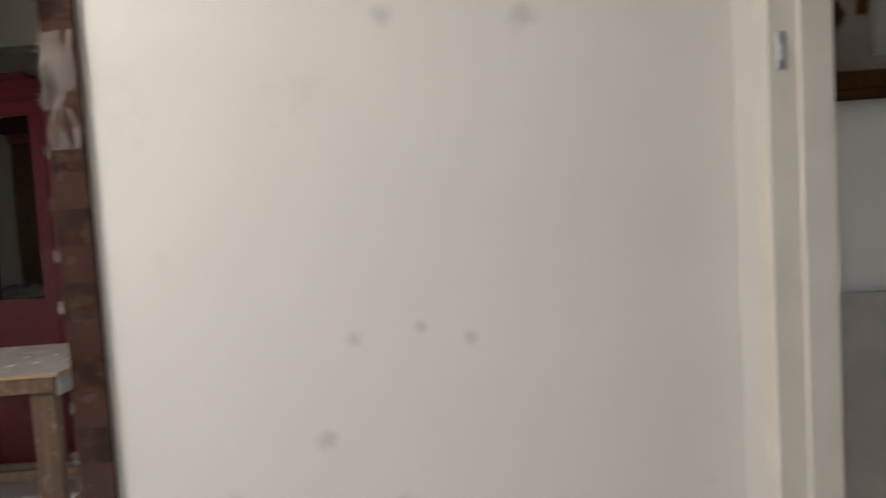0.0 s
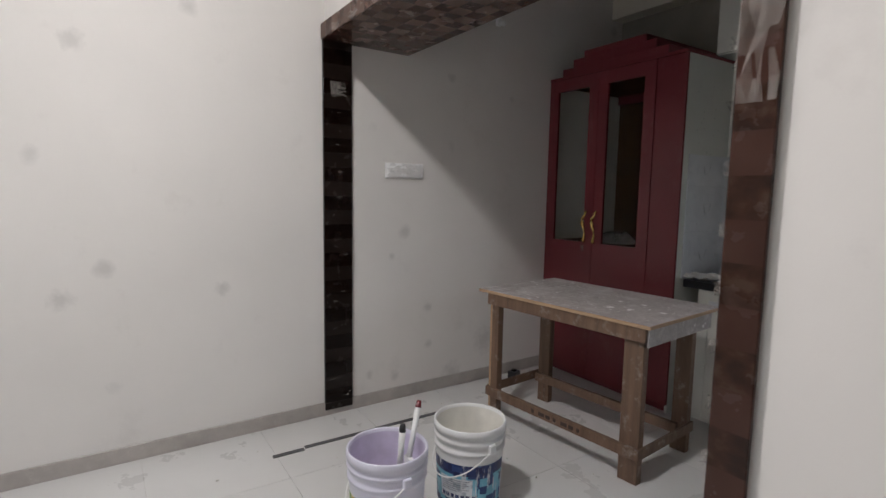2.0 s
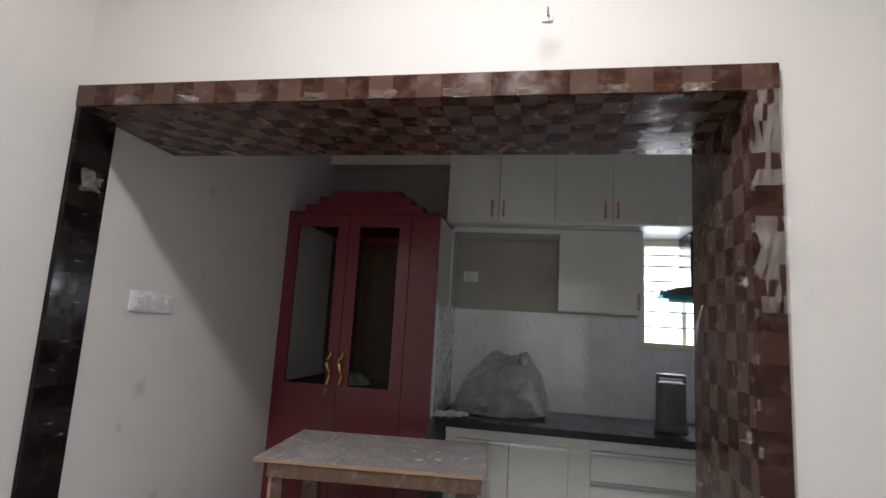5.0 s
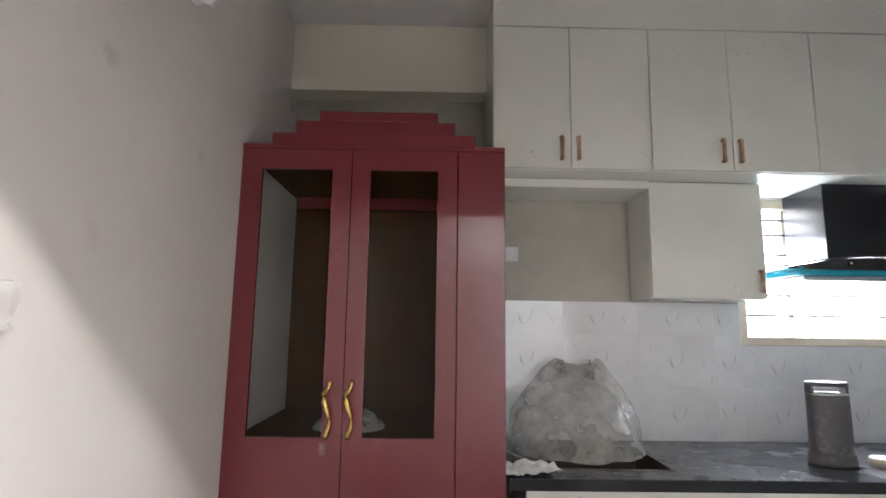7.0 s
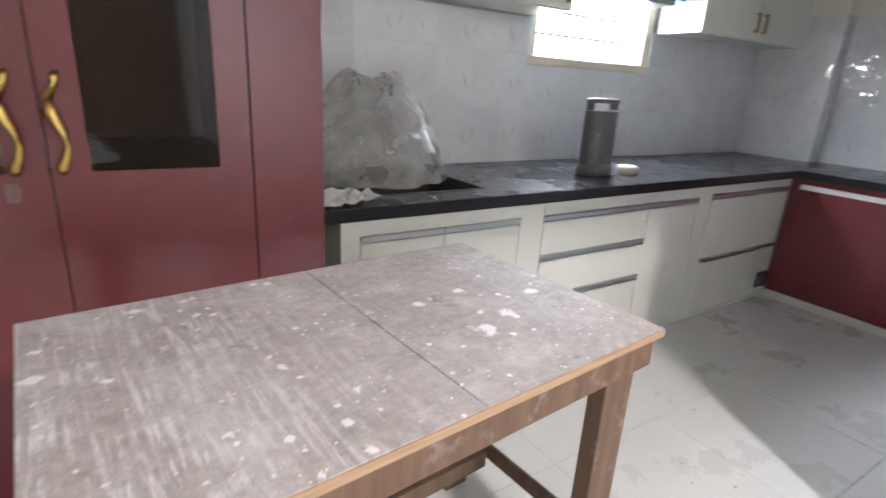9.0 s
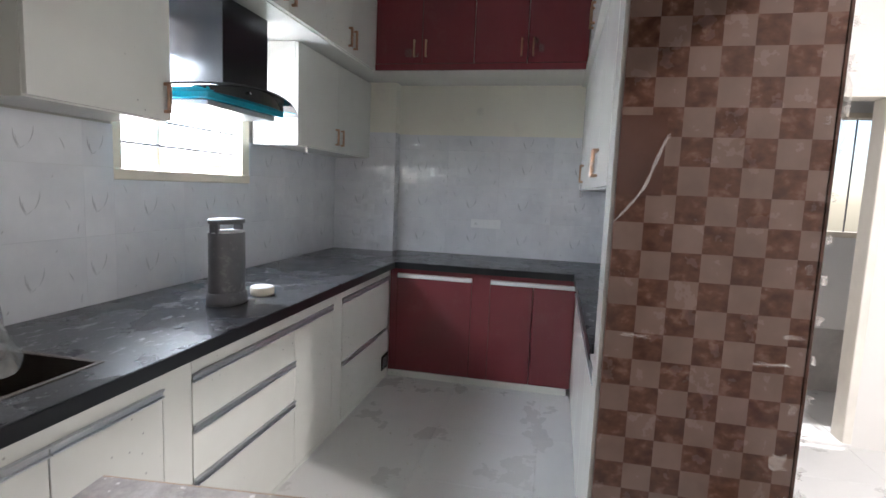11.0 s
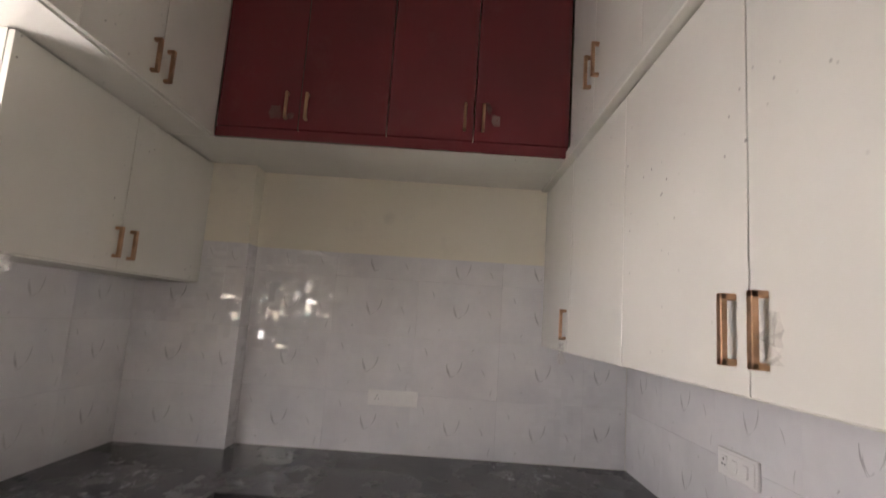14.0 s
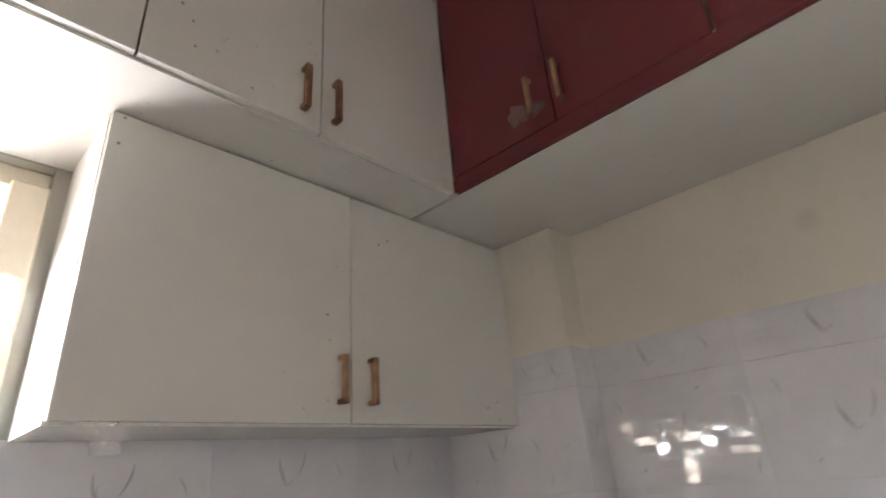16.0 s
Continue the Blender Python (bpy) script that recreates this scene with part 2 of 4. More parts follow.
def splattered_ply(name):
    """Worn plywood table top: grey-brown, long scratches, white paint drops."""
    m, N, L, b = shader(name, 0.6, 0, 0.35)
    co = coords(N, L, False)
    col = ramp(N, L, noise_tex(N, L, co, 5, 8, 0.7), (0.3, (0.34, 0.305, 0.285)), (0.5, (0.41, 0.37, 0.35)), (0.72, (0.49, 0.455, 0.435)))
    fine = ramp(N, L, noise_tex(N, L, co, 40, 6, 0.75), (0.35, (0.55,) * 3), (0.65, (1.25,) * 3))
    col = blend(N, L, 0.35, col, fine, "MULTIPLY")
    streak = ramp(N, L, noise_tex(N, L, co, 9, 8, 0.82, (9, 0.55, 1)), (0.49, (0,) * 3), (0.57, (0.9,) * 3))
    broken = ramp(N, L, noise_tex(N, L, co, 14, 6, 0.7), (0.38, (0,) * 3), (0.55, (1,) * 3))
    streak = blend(N, L, 1.0, streak, broken, "MULTIPLY")
    side = N.new("ShaderNodeSeparateXYZ")
    L.new(co, side.inputs[0])
    half = N.new("ShaderNodeMapRange")
    half.inputs["From Min"].default_value, half.inputs["From Max"].default_value = 0.0, -0.36
    L.new(side.outputs[0], half.inputs["Value"])
    weight = ramp(N, L, half.outputs[0], (0.0, (0.06,) * 3), (1.0, (1,) * 3))
    streak = blend(N, L, 1.0, streak, weight, "MULTIPLY")
    col = blend(N, L, streak, col, (0.70, 0.68, 0.665))
    scuff = ramp(N, L, noise_tex(N, L, co, 11, 8, 0.78), (0.60, (0,) * 3), (0.68, (0.6,) * 3))
    col = blend(N, L, scuff, col, (0.15, 0.13, 0.125))
    cloud = ramp(N, L, noise_tex(N, L, co, 4.5, 9, 0.75), (0.52, (0,) * 3), (0.66, (0.65,) * 3))
    col = blend(N, L, cloud, col, (0.62, 0.60, 0.585))
    for sc, lo, hi in ((4, 0.385, 0.41), (7, 0.39, 0.42), (12, 0.395, 0.425), (22, 0.385, 0.42), (46, 0.36, 0.41)):
        v = N.new("ShaderNodeTexVoronoi")
        v.inputs["Scale"].default_value = sc
        wob = N.new("ShaderNodeMath")
        wob.operation = "MULTIPLY_ADD"
        L.new(co, v.inputs["Vector"])
        L.new(noise_tex(N, L, co, sc * 2.4, 7, 0.75), wob.inputs[0])
        wob.inputs[1].default_value = 0.60
        L.new(v.outputs["Distance"], wob.inputs[2])
        dots = ramp(N, L, wob.outputs[0], (lo, (0.92,) * 3), (hi, (0,) * 3))
        gate = ramp(N, L, noise_tex(N, L, co, 2.2 + sc * 0.1, 3), (0.38, (0,) * 3), (0.45, (1,) * 3))
        both = blend(N, L, 1.0, dots, gate, "MULTIPLY")
        col = blend(N, L, both, col, (0.82, 0.80, 0.785))
    L.new(col, b.inputs["Base Color"])
    bump(N, L, b, noise_tex(N, L, co, 25, 6), 0.3, 0.002)
    return m


def clear_glass(name, tint=(1, 1, 1)):
    """A thin pane: see-through, with more gloss at a slant."""
    m, N, L, b = shader(name, 0.03)
    gl, tr, mx, lw = N.new("ShaderNodeBsdfGlossy"), N.new("ShaderNodeBsdfTransparent"), N.new("ShaderNodeMixShader"), N.new("ShaderNodeLayerWeight")
    gl.inputs["Roughness"].default_value = 0.02
    tr.inputs[0].default_value = (*tint, 1)
    L.new(ramp(N, L, lw.outputs["Facing"], (0.0, (0.008,) * 3), (0.6, (0.02,) * 3), (1.0, (0.4,) * 3)), mx.inputs[0])
    L.new(tr.outputs[0], mx.inputs[1])
    L.new(gl.outputs[0], mx.inputs[2])
    L.new(mx.outputs[0], N["Material Output"].inputs[0])
    return m


def film(name, cover, color):
    """Thin crumpled plastic: part see-through, part milky, glossy on top."""
    m, N, L, b = shader(name, 0.12, 0, 0.6)
    out = N["Material Output"]
    tr, mx = N.new("ShaderNodeBsdfTransparent"), N.new("ShaderNodeMixShader")
    co = coords(N, L)
    b.inputs["Base Color"].default_value = (*color, 1)
    fac = ramp(N, L, noise_tex(N, L, co, 8, 4, 0.6), (0.3, (cover * 0.55,) * 3), (0.75, (min(1, cover * 1.5),) * 3))
    L.new(fac, mx.inputs[0])
    L.new(tr.outputs[0], mx.inputs[1])
    L.new(b.outputs[0], mx.inputs[2])
    L.new(mx.outputs[0], out.inputs[0])
    bump(N, L, b, noise_tex(N, L, co, 16, 3), 0.35, 0.004)
    return m


def glow(name, color, strength):
    m, N, L, b = shader(name)
    e = N.new("ShaderNodeEmission")
    e.inputs[0].default_value, e.inputs[1].default_value = (*color, 1), strength
    L.new(e.outputs[0], N["Material Output"].inputs[0])
    return m


WALL = wall_paint("cream_wall_paint", (0.74, 0.715, 0.68))
CREAM = wall_paint("warm_cream_paint", (0.80, 0.765, 0.66))
# beige grey, lowered so the colour carries the shadow inside the open niche
NICHE_SHADED = surface("shaded_beige_grey_paint", (0.44, 0.42, 0.365), 0.75, var=0.06)
CEIL = surface("ceiling_white", (0.70, 0.68, 0.66), 0.85, var=0.05)
SKIRT = surface("grey_skirting_tile", (0.40, 0.37, 0.34), 0.4, var=0.15, dust=0.3)
FLOOR = vitrified("pale_vitrified_tile", (0.635, 0.63, 0.615))
GROUT = surface("cement_joint", (0.58, 0.56, 0.53), 0.9, var=0.2)
TILE = glazed_tile("pale_grey_wall_tile", 0.25)
TILE_FLAT = glazed_tile("pale_grey_flat_wall_tile", 0.02)
MOTIF = surface("grey_feather_print", (0.48, 0.48, 0.49), 0.12, var=0.2)
BLACKSTONE = granite("dusty_black_granite")
WHITE = surface("white_laminate", (0.69, 0.685, 0.63), 0.23, var=0.05, scale=1.5, grain_bump=0.04, specks=0.95)
RED = surface("maroon_laminate", (0.165, 0.030, 0.037), 0.24, var=0.08, scale=1.5, spec=0.55, grain_bump=0.04, dust=0.05, dust_color=(0.42, 0.30, 0.29))
BROWN = surface("dark_brown_board", (0.058, 0.026, 0.010), 0.85, var=0.25, spec=0.03, grain_bump=0, stretch=(12, 12, 0.8))
CHEQ = chequer("brown_chequer_laminate", 0.09, tone=1.0, pale=((0.098, 0.065, 0.052), (0.128, 0.087, 0.071)))
TRIM_V = chequer("brown_block_strip_upright", 0.09, (0, 0, 1), 0.55, ((0.078, 0.034, 0.025), (0.105, 0.050, 0.037)))
# the lintel strip is toned lighter, with the lamp's reflection painted in
TRIM_H_LIT = chequer("lit_brown_block_strip_level", 0.085, (1, 0, 0), 0.9, ((0.085, 0.045, 0.034), (0.13, 0.08, 0.06)))
TRIM_PLAIN = surface("plain_brown_laminate", (0.058, 0.024, 0.016), 0.2, var=0.12)
# tone cut to near black: the post's dark reflections are put into the colour
POST_DARKENED = chequer("darkened_brown_block_strip", 0.085, (0, 0, 1), 0.10)
WOOD = surface("raw_brown_wood", (0.145, 0.088, 0.056), 0.65, var=0.28, scale=4, grain=60, grain_bump=0.4, stretch=(6, 6, 0.7), dust=0.35)
PLYEDGE = surface("plywood_edge", (0.40, 0.27, 0.165), 0.7, var=0.25, stretch=(1, 1, 40))
STENCIL = surface("dark_stencil_ink", (0.05, 0.03, 0.025), 0.7, var=0.3)
PLYTOP = splattered_ply("splattered_plywood")
SINKSTEEL = surface("dull_dark_steel", (0.16, 0.135, 0.115), 0.42, 0.7, var=0.2)
FILMBLUE = film("pale_blue_protective_film", 0.6, (0.55, 0.76, 0.82))
STEEL = surface("brushed_aluminium", (0.62, 0.63, 0.65), 0.3, 1.0, var=0.1, stretch=(1, 20, 20))
CHROME = surface("chrome", (0.75, 0.75, 0.76), 0.1, 1.0, var=0.05, grain_bump=0)
BRONZE = surface("antique_bronze", (0.50, 0.31, 0.20), 0.38, 1.0, var=0.3, scale=20)
GOLD = surface("gold_metal", (0.83, 0.58, 0.18), 0.22, 1.0, var=0.15, scale=30)
BLACK = surface("black_plastic", (0.015, 0.015, 0.017), 0.35, var=0.3)
STONE_EDGE = surface("polished_black_edge", (0.008, 0.008, 0.010), 0.28, var=0.3, spec=0.4, grain_bump=0)
GLOSSBLACK = surface("gloss_black", (0.008, 0.008, 0.01), 0.06, var=0.2, grain_bump=0)
HOODBOX = surface("satin_black_steel", (0.010, 0.011, 0.016), 0.26, var=0.2, grain_bump=0)
TEAL = surface("turquoise_film", (0.02, 0.36, 0.50), 0.15, var=0.15)
PVC = surface("grey_plastic_duct", (0.115, 0.112, 0.115), 0.4, var=0.15, dust=0.25)
SWITCH = surface("white_switch_plastic", (0.80, 0.80, 0.79), 0.3, var=0.03)
CARD = surface("brown_cardboard", (0.31, 0.205, 0.12), 0.85, var=0.15, grain=200)
PAPER = surface("dusty_paper", (0.66, 0.64, 0.60), 0.8, var=0.12)
BLUE = surface("blue_carton", (0.02, 0.05, 0.14), 0.5, var=0.3)
PAIL = surface("white_pail_plastic", (0.74, 0.74, 0.73), 0.35, var=0.06, dust=0.2, dust_color=(0.8, 0.79, 0.77))
LILAC = surface("lilac_paint_coat", (0.60, 0.545, 0.68), 0.5, var=0.12, scale=12)
PALELILAC = surface("pale_lilac_plastic", (0.66, 0.65, 0.74), 0.35, var=0.08, dust=0.3, dust_color=(0.78, 0.77, 0.8))
OFFWHITE = surface("off_white_paint_coat", (0.70, 0.68, 0.62), 0.5, var=0.08, scale=12)
UPVC = surface("cream_window_frame", (0.74, 0.66, 0.53), 0.4, var=0.06)
BARS = surface("grey_bar_paint", (0.16, 0.16, 0.17), 0.5, var=0.1)
DOORFRAME = surface("cream_door_paint", (0.72, 0.68, 0.61), 0.45, var=0.06)
GLASS = clear_glass("pane_glass")
PLASTIC = film("milky_plastic_sheet", 0.55, (0.47, 0.46, 0.42))
SCRAP = film("clear_peeling_film", 0.20, (0.75, 0.70, 0.64))
TUBE = glow("tube_glow", (1.0, 0.93, 0.84), 9.0)
HAZE = glow("bright_outdoor_haze", (1.0, 1.0, 1.0), 8.0)

# ---- mesh helpers ----


def add_box(bm, x0, x1, y0, y1, z0, z1, bevel=0.0):
    m = Matrix.LocRotScale(((x0 + x1) / 2, (y0 + y1) / 2, (z0 + z1) / 2), None, (x1 - x0, y1 - y0, z1 - z0))
    vs = bmesh.ops.create_cube(bm, size=1, matrix=m)["verts"]
    if bevel:
        es = list({e for v in vs for e in v.link_edges})
        bmesh.ops.bevel(bm, geom=es, offset=bevel, segments=1, affect="EDGES")
    return bm


def box(x0, x1, y0, y1, z0, z1, bevel=0.0):
    return add_box(bmesh.new(), x0, x1, y0, y1, z0, z1, bevel)


def boxes(rows, bevel=0.0):
    bm = bmesh.new()
    for r in rows:
        add_box(bm, *r, bevel)
    return bm


def tube(points, r, sides=10, closed=False):
    """A round bar along points; r may be one radius for each point."""
    bm = bmesh.new()
    pts = [Vector(p) for p in points]
    rad = r if isinstance(r, (list, tuple)) else [r] * len(pts)
    rings = []
    for i, p in enumerate(pts):
        d = (pts[min(i + 1, len(pts) - 1)] - pts[max(i - 1, 0)]).normalized()
        q = d.to_track_quat("Z", "Y")
        rings.append([bm.verts.new(p + q @ Vector((math.cos(a) * rad[i], math.sin(a) * rad[i], 0))) for a in [2 * math.pi * k / sides for k in range(sides)]])
    for a, b in zip(rings, rings[1:]):
        for k in range(sides):
            bm.faces.new((a[k], a[(k + 1) % sides], b[(k + 1) % sides], b[k]))
    bm.faces.new(rings[0][::-1])
    bm.faces.new(rings[-1])
    for f in bm.faces:
        f.smooth = True
    return bm


def lathe(profile, sides=40, squash=1.0):
    """A turned shape round z from rows of radius, height."""
    bm = bmesh.new()
    rings = [[bm.verts.new((r * math.cos(a), r * squash * math.sin(a), z)) for a in [2 * math.pi * k / sides for k in range(sides)]] for r, z in profile]
    for a, b in zip(rings, rings[1:]):
        for k in range(sides):
            f = bm.faces.new((a[k], a[(k + 1) % sides], b[(k + 1) % sides], b[k]))
            f.smooth = True
    return bm


def mesh_of(name, bm, *mats):
    bmesh.ops.recalc_face_normals(bm, faces=bm.faces)
    me = bpy.data.meshes.new(name)
    bm.to_mesh(me)
    bm.free()
    for m in mats:
        me.materials.append(m)
    return me


def thing(name, label, category, at=(0, 0, 0), turn=0.0, group="", kind=""):
    ob = new(name)
    ob.empty_display_size = 0.05
    ob.matrix_world = pose(*at, 0, 0, turn)
    return tagged(ob, label, category, group, kind)


def part(name, bm, material, parent, label=""):
    mats = material if isinstance(material, tuple) else (material,)
    ob = new(name, mesh_of(name, bm, *mats))
    ob.parent = parent
    return tagged(ob, label)


def solid(name, bm, material, label, category, kind="", group=""):
    mats = material if isinstance(material, tuple) else (material,)
    return tagged(new(name, mesh_of(name, bm, *mats)), label, category, group, kind)


# ---- setting ----
H = 3.25


def setting(name, rows, mat, label, category="wall", bevel=0.0):
    return solid(name, boxes(rows, bevel), mat, label, category, "structure")


ground = setting("floor", [(-0.2, 5.3, -4.2, 2.87, -0.12, -0.008)], GROUT, "cement bed below the pale floor tiles", "floor")
wall_west = setting("wall_west", [(-0.25, 0.0, -4.3, 2.87, -0.008, H)], WALL, "cream painted wall with grey putty patches")
wall_west.rotation_euler = (0, 0, 0.016)
wall_north = setting("wall_north", [(-0.05, 2.56, 2.668, 2.87, -0.008, H), (3.58, 5.2, 2.668, 2.87, -0.008, H), (2.56, 3.58, 2.668, 2.87, -0.008, 1.41), (2.56, 3.58, 2.668, 2.87, 2.27, H)], NICHE_SHADED, "beige grey kitchen wall around the window, darkened for niche shade")
wall_east = setting("wall_east", [(4.998, 5.2, 0.0, 2.668, -0.008, H), (4.868, 4.998, 2.13, 2.668, -0.008, H)], CREAM, "warm cream kitchen end wall with a shallow column")
wall_hall = setting("wall_dividing", [(2.43, 5.2, 0.01, 0.162, -0.008, H)], WALL, "cream dividing wall with grey putty marks")
beam = setting("wall_over_opening", [(-0.02, 2.43, 0.01, 0.566, 2.262, H)], WALL, "cream wall and beam above the wide opening")
beam_back = setting("wall_beam_north", [(-0.05, 1.09, 2.53, 2.668, 2.84, H)], CREAM, "cream beam over the tall cabinet")
wall_se = setting("wall_hall_east", [(4.04, 4.18, -0.08, 0.01, -0.008, H), (4.04, 4.18, -4.2, -1.02, -0.008, H), (4.04, 4.18, -1.02, -0.08, 2.08, H)], WALL, "cream hall side wall with a doorway")
wall_south = setting("wall_south", [(0.0, 1.4, -4.2, -4.0, -0.008, H), (3.2, 4.04, -4.2, -4.0, -0.008, H), (1.4, 3.2, -4.2, -4.0, 2.3, H), (1.4, 3.2, -4.2, -4.0, -0.008, 0.4)], WALL, "cream hall wall with a wide window opening")
room_e = setting("wall_utility_east", [(5.06, 5.2, -2.4, 0.0, -0.008, 1.19), (5.06, 5.2, -2.4, 0.0, 2.1, H), (5.06, 5.2, -0.45, 0.0, 1.19, 2.1), (5.06, 5.2, -2.4, -1.7, 1.19, 2.1)], WALL, "pale wall of the utility room with a window opening")
room_s = setting("wall_utility_south", [(4.18, 5.2, -2.5, -2.4, -0.008, H)], WALL, "pale end wall of the utility room")
dado = setting("dado_panel_1", [(5.048, 5.06, -2.4, -0.012, 0.0, 0.49)], SKIRT, "grey low tiled dado of the utility room", "tiling")
dado2 = setting("dado_panel_2", [(4.18, 5.06, -0.012, 0.0, 0.0, 1.13)], SKIRT, "grey tiled dado of the utility room", "tiling")
ceiling = setting("ceiling", [(-0.2, 5.3, -4.2, 2.87, H, H + 0.12)], CEIL, "plain off-white painted ceiling", "ceiling")
skirt_1 = setting("skirting_1", [(0.0, 0.012, -4.0, 1.84, 0.0, 0.082)], SKIRT, "dusty grey tile skirting along the wall", "skirting", 0.002)
skirt_1.rotation_euler = (0, 0, 0.016)
skirt_2 = setting("skirting_2", [(2.5, 4.04, -0.002, 0.01, 0.0, 0.095)], SKIRT, "dusty grey tile skirting along the wall", "skirting", 0.002)
door_frame = thing("door_1", "cream painted wooden door frame in the hall wall", "door frame", kind="structure")
for n, r in (("frame_post", (4.034, 4.172, -0.130, -0.08, 0, 2.08)), ("frame_post", (4.034, 4.172, -1.02, -0.97, 0, 2.08)), ("frame_head", (4.034, 4.172, -0.97, -0.130, 2.03, 2.08))):
    part(n, box(*r, 0.004), DOORFRAME, door_frame)
part("stop_bead", box(4.095, 4.165, -0.142, -0.130, 0.0, 2.03, 0.003), DOORFRAME, door_frame)
part("strike_plate", boxes([(4.056, 4.070, -0.134, -0.130, 1.625, 1.705), (4.060, 4.066, -0.138, -0.134, 1.645, 1.685)], 0.001), STEEL, door_frame, "small steel strike plate")
setting("threshold", [(4.03, 4.18, -1.02, -0.08, -0.006, 0.022)], CEIL, "pale stone threshold in the doorway", "threshold", 0.004)

# window of the kitchen
win = thing("window_1", "cream framed kitchen window with steel bars", "window", kind="structure")
for n, r in (("frame_bottom", (2.56, 3.58, 2.655, 2.80, 1.41, 1.458)), ("frame_top", (2.56, 3.58, 2.70, 2.80, 2.215, 2.27)), ("frame_side", (2.56, 2.61, 2.66, 2.80, 1.458, 2.215)), ("frame_side", (3.505, 3.58, 2.66, 2.80, 1.458, 2.215)), ("mullion", (2.90, 2.935, 2.74, 2.78, 1.458, 2.215))):
    part(n, box(*r, 0.004), UPVC, win)
for i, z in enumerate((1.58, 1.70, 1.82, 1.94, 2.06, 2.15)):
    part("window_bar", tube([(2.61, 2.725, z), (3.505, 2.725, z)], 0.008, 6), BARS, win)
for x0, x1 in ((2.61, 2.90), (2.935, 3.505)):
    g = part("pane", box(x0, x1, 2.757, 2.761, 1.458, 2.215), GLASS, win)
    g.visible_shadow = False
part("sash_rail", box(3.06, 3.50, 2.735, 2.752, 1.460, 1.515, 0.003), UPVC, win)
tagged(solid("backdrop", box(0.5, 6.5, 4.2, 4.25, -0.5, 4.5), HAZE, "white overexposed daylight outside the window", "backdrop"), kind="structure")
win2 = thing("window_2", "white utility room window with upright bars", "window", kind="structure")
for n, r in (("frame_bottom", (5.05, 5.16, -1.7, -0.45, 1.19, 1.23)), ("frame_top", (5.05, 5.16, -1.7, -0.45, 2.06, 2.1))):
    part(n, box(*r, 0.003), UPVC, win2)
for i in range(9):
    part("window_bar", tube([(5.10, -1.6 + i * 0.13, 1.23), (5.10, -1.6 + i * 0.13, 2.06)], 0.006, 6), BARS, win2)
win3 = thing("window_3", "cream framed wide hall window", "window", kind="structure")
for n, r in (("frame_bottom", (1.4, 3.2, -4.12, -4.04, 0.4, 0.45)), ("frame_top", (1.4, 3.2, -4.12, -4.04, 2.25, 2.3)), ("frame_side", (1.4, 1.45, -4.12, -4.04, 0.45, 2.25)), ("frame_side", (3.15, 3.2, -4.12, -4.04, 0.45, 2.25)), ("mullion", (2.28, 2.33, -4.12, -4.04, 0.45, 2.25))):
    part(n, box(*r, 0.004), UPVC, win3)

# brown laminate lining of the opening
lining = thing("opening_lining", "dark brown chequered laminate lining of the opening", "lining", kind="structure")
part("jamb_panel", box(2.400, 2.43, 0.0, 0.597, 0.0, 2.25), CHEQ, lining, "brown chequered laminate panel")
part("bare_patch", box(2.3985, 2.400, 0.460, 0.5955, 1.433, 1.682), TRIM_PLAIN, lining, "bare brown patch under torn film")
part("soffit_panel", box(-0.015, 2.400, 0.0, 0.570, 2.25, 2.262), CHEQ, lining)
part("lintel_trim", box(0.0, 2.486, -0.012, 0.0, 2.252, 2.339, 0.002), TRIM_H_LIT, lining)
part("pillar_trim", box(2.397, 2.483, -0.012, 0.0, 0.0, 2.252, 0.002), TRIM_V, lining)
part("wall_post", box(0.0, 0.022, -0.006, 0.172, 0.035, 2.25, 0.002), POST_DARKENED, lining, "brown glossy strip on the wall, darkened for its dark reflections")


def scrap(parent, centre, w, h, axis, seed, mat=None):
    """A crumpled rag of peeling plastic film."""
    rnd = random.Random(seed)
    bm = bmesh.new()
    n = 7
    g = [[None] * n for _ in range(n)]
    for i in range(n):
        for j in range(n):
            u, v = (i / (n - 1) - 0.5) * w * rnd.uniform(0.75, 1.1), (j / (n - 1) - 0.5) * h
            d = abs(rnd.gauss(0, 0.012)) + 0.003
            p = {"x": (-d, u, v), "-x": (d, u, v), "y": (u, -d, v), "+y": (u, d, v)}[axis]
            g[i][j] = bm.verts.new(Vector(centre) + Vector(p))
    for i in range(n - 1):
        for j in range(n - 1):
            if rnd.random() > 0.12:
                bm.faces.new((g[i][j], g[i + 1][j], g[i + 1][j + 1], g[i][j + 1]))
    return part("film_scrap", bm, mat or SCRAP, parent, "torn clear protective film")


scrap(lining, (2.445, -0.012, 1.72), 0.09, 0.28, "y", 1)
scrap(lining, (2.445, -0.012, 2.10), 0.09, 0.30, "y", 2)
scrap(lining, (2.43, -0.012, 0.42), 0.12, 0.22, "y", 3)
scrap(lining, (2.397, 0.05, 0.42), 0.09, 0.18, "x", 4)
scrap(lining, (0.024, 0.08, 1.98), 0.10, 0.08, "-x", 6)
for k in range(14):
    scrap(lining, (0.0235, random.Random(k).uniform(0.02, 0.15), 0.12 + k * 0.14 + random.Random(k + 50).uniform(-0.05, 0.05)), 0.03, 0.008, "-x", 70 + k)
for k in range(9):
    scrap(lining, (0.25 + k * 0.25, -0.013, 2.262), 0.10, 0.03, "y", 20 + k)
for k in range(4):
    scrap(lining, (2.399, 0.025, 0.35 + k * 0.44), 0.02, 0.03, "x", 40 + k)
for k in range(16):
    scrap(lining, (2.398, -0.008, 0.2 + k * 0.125), 0.012, 0.03, "y", 120 + k)
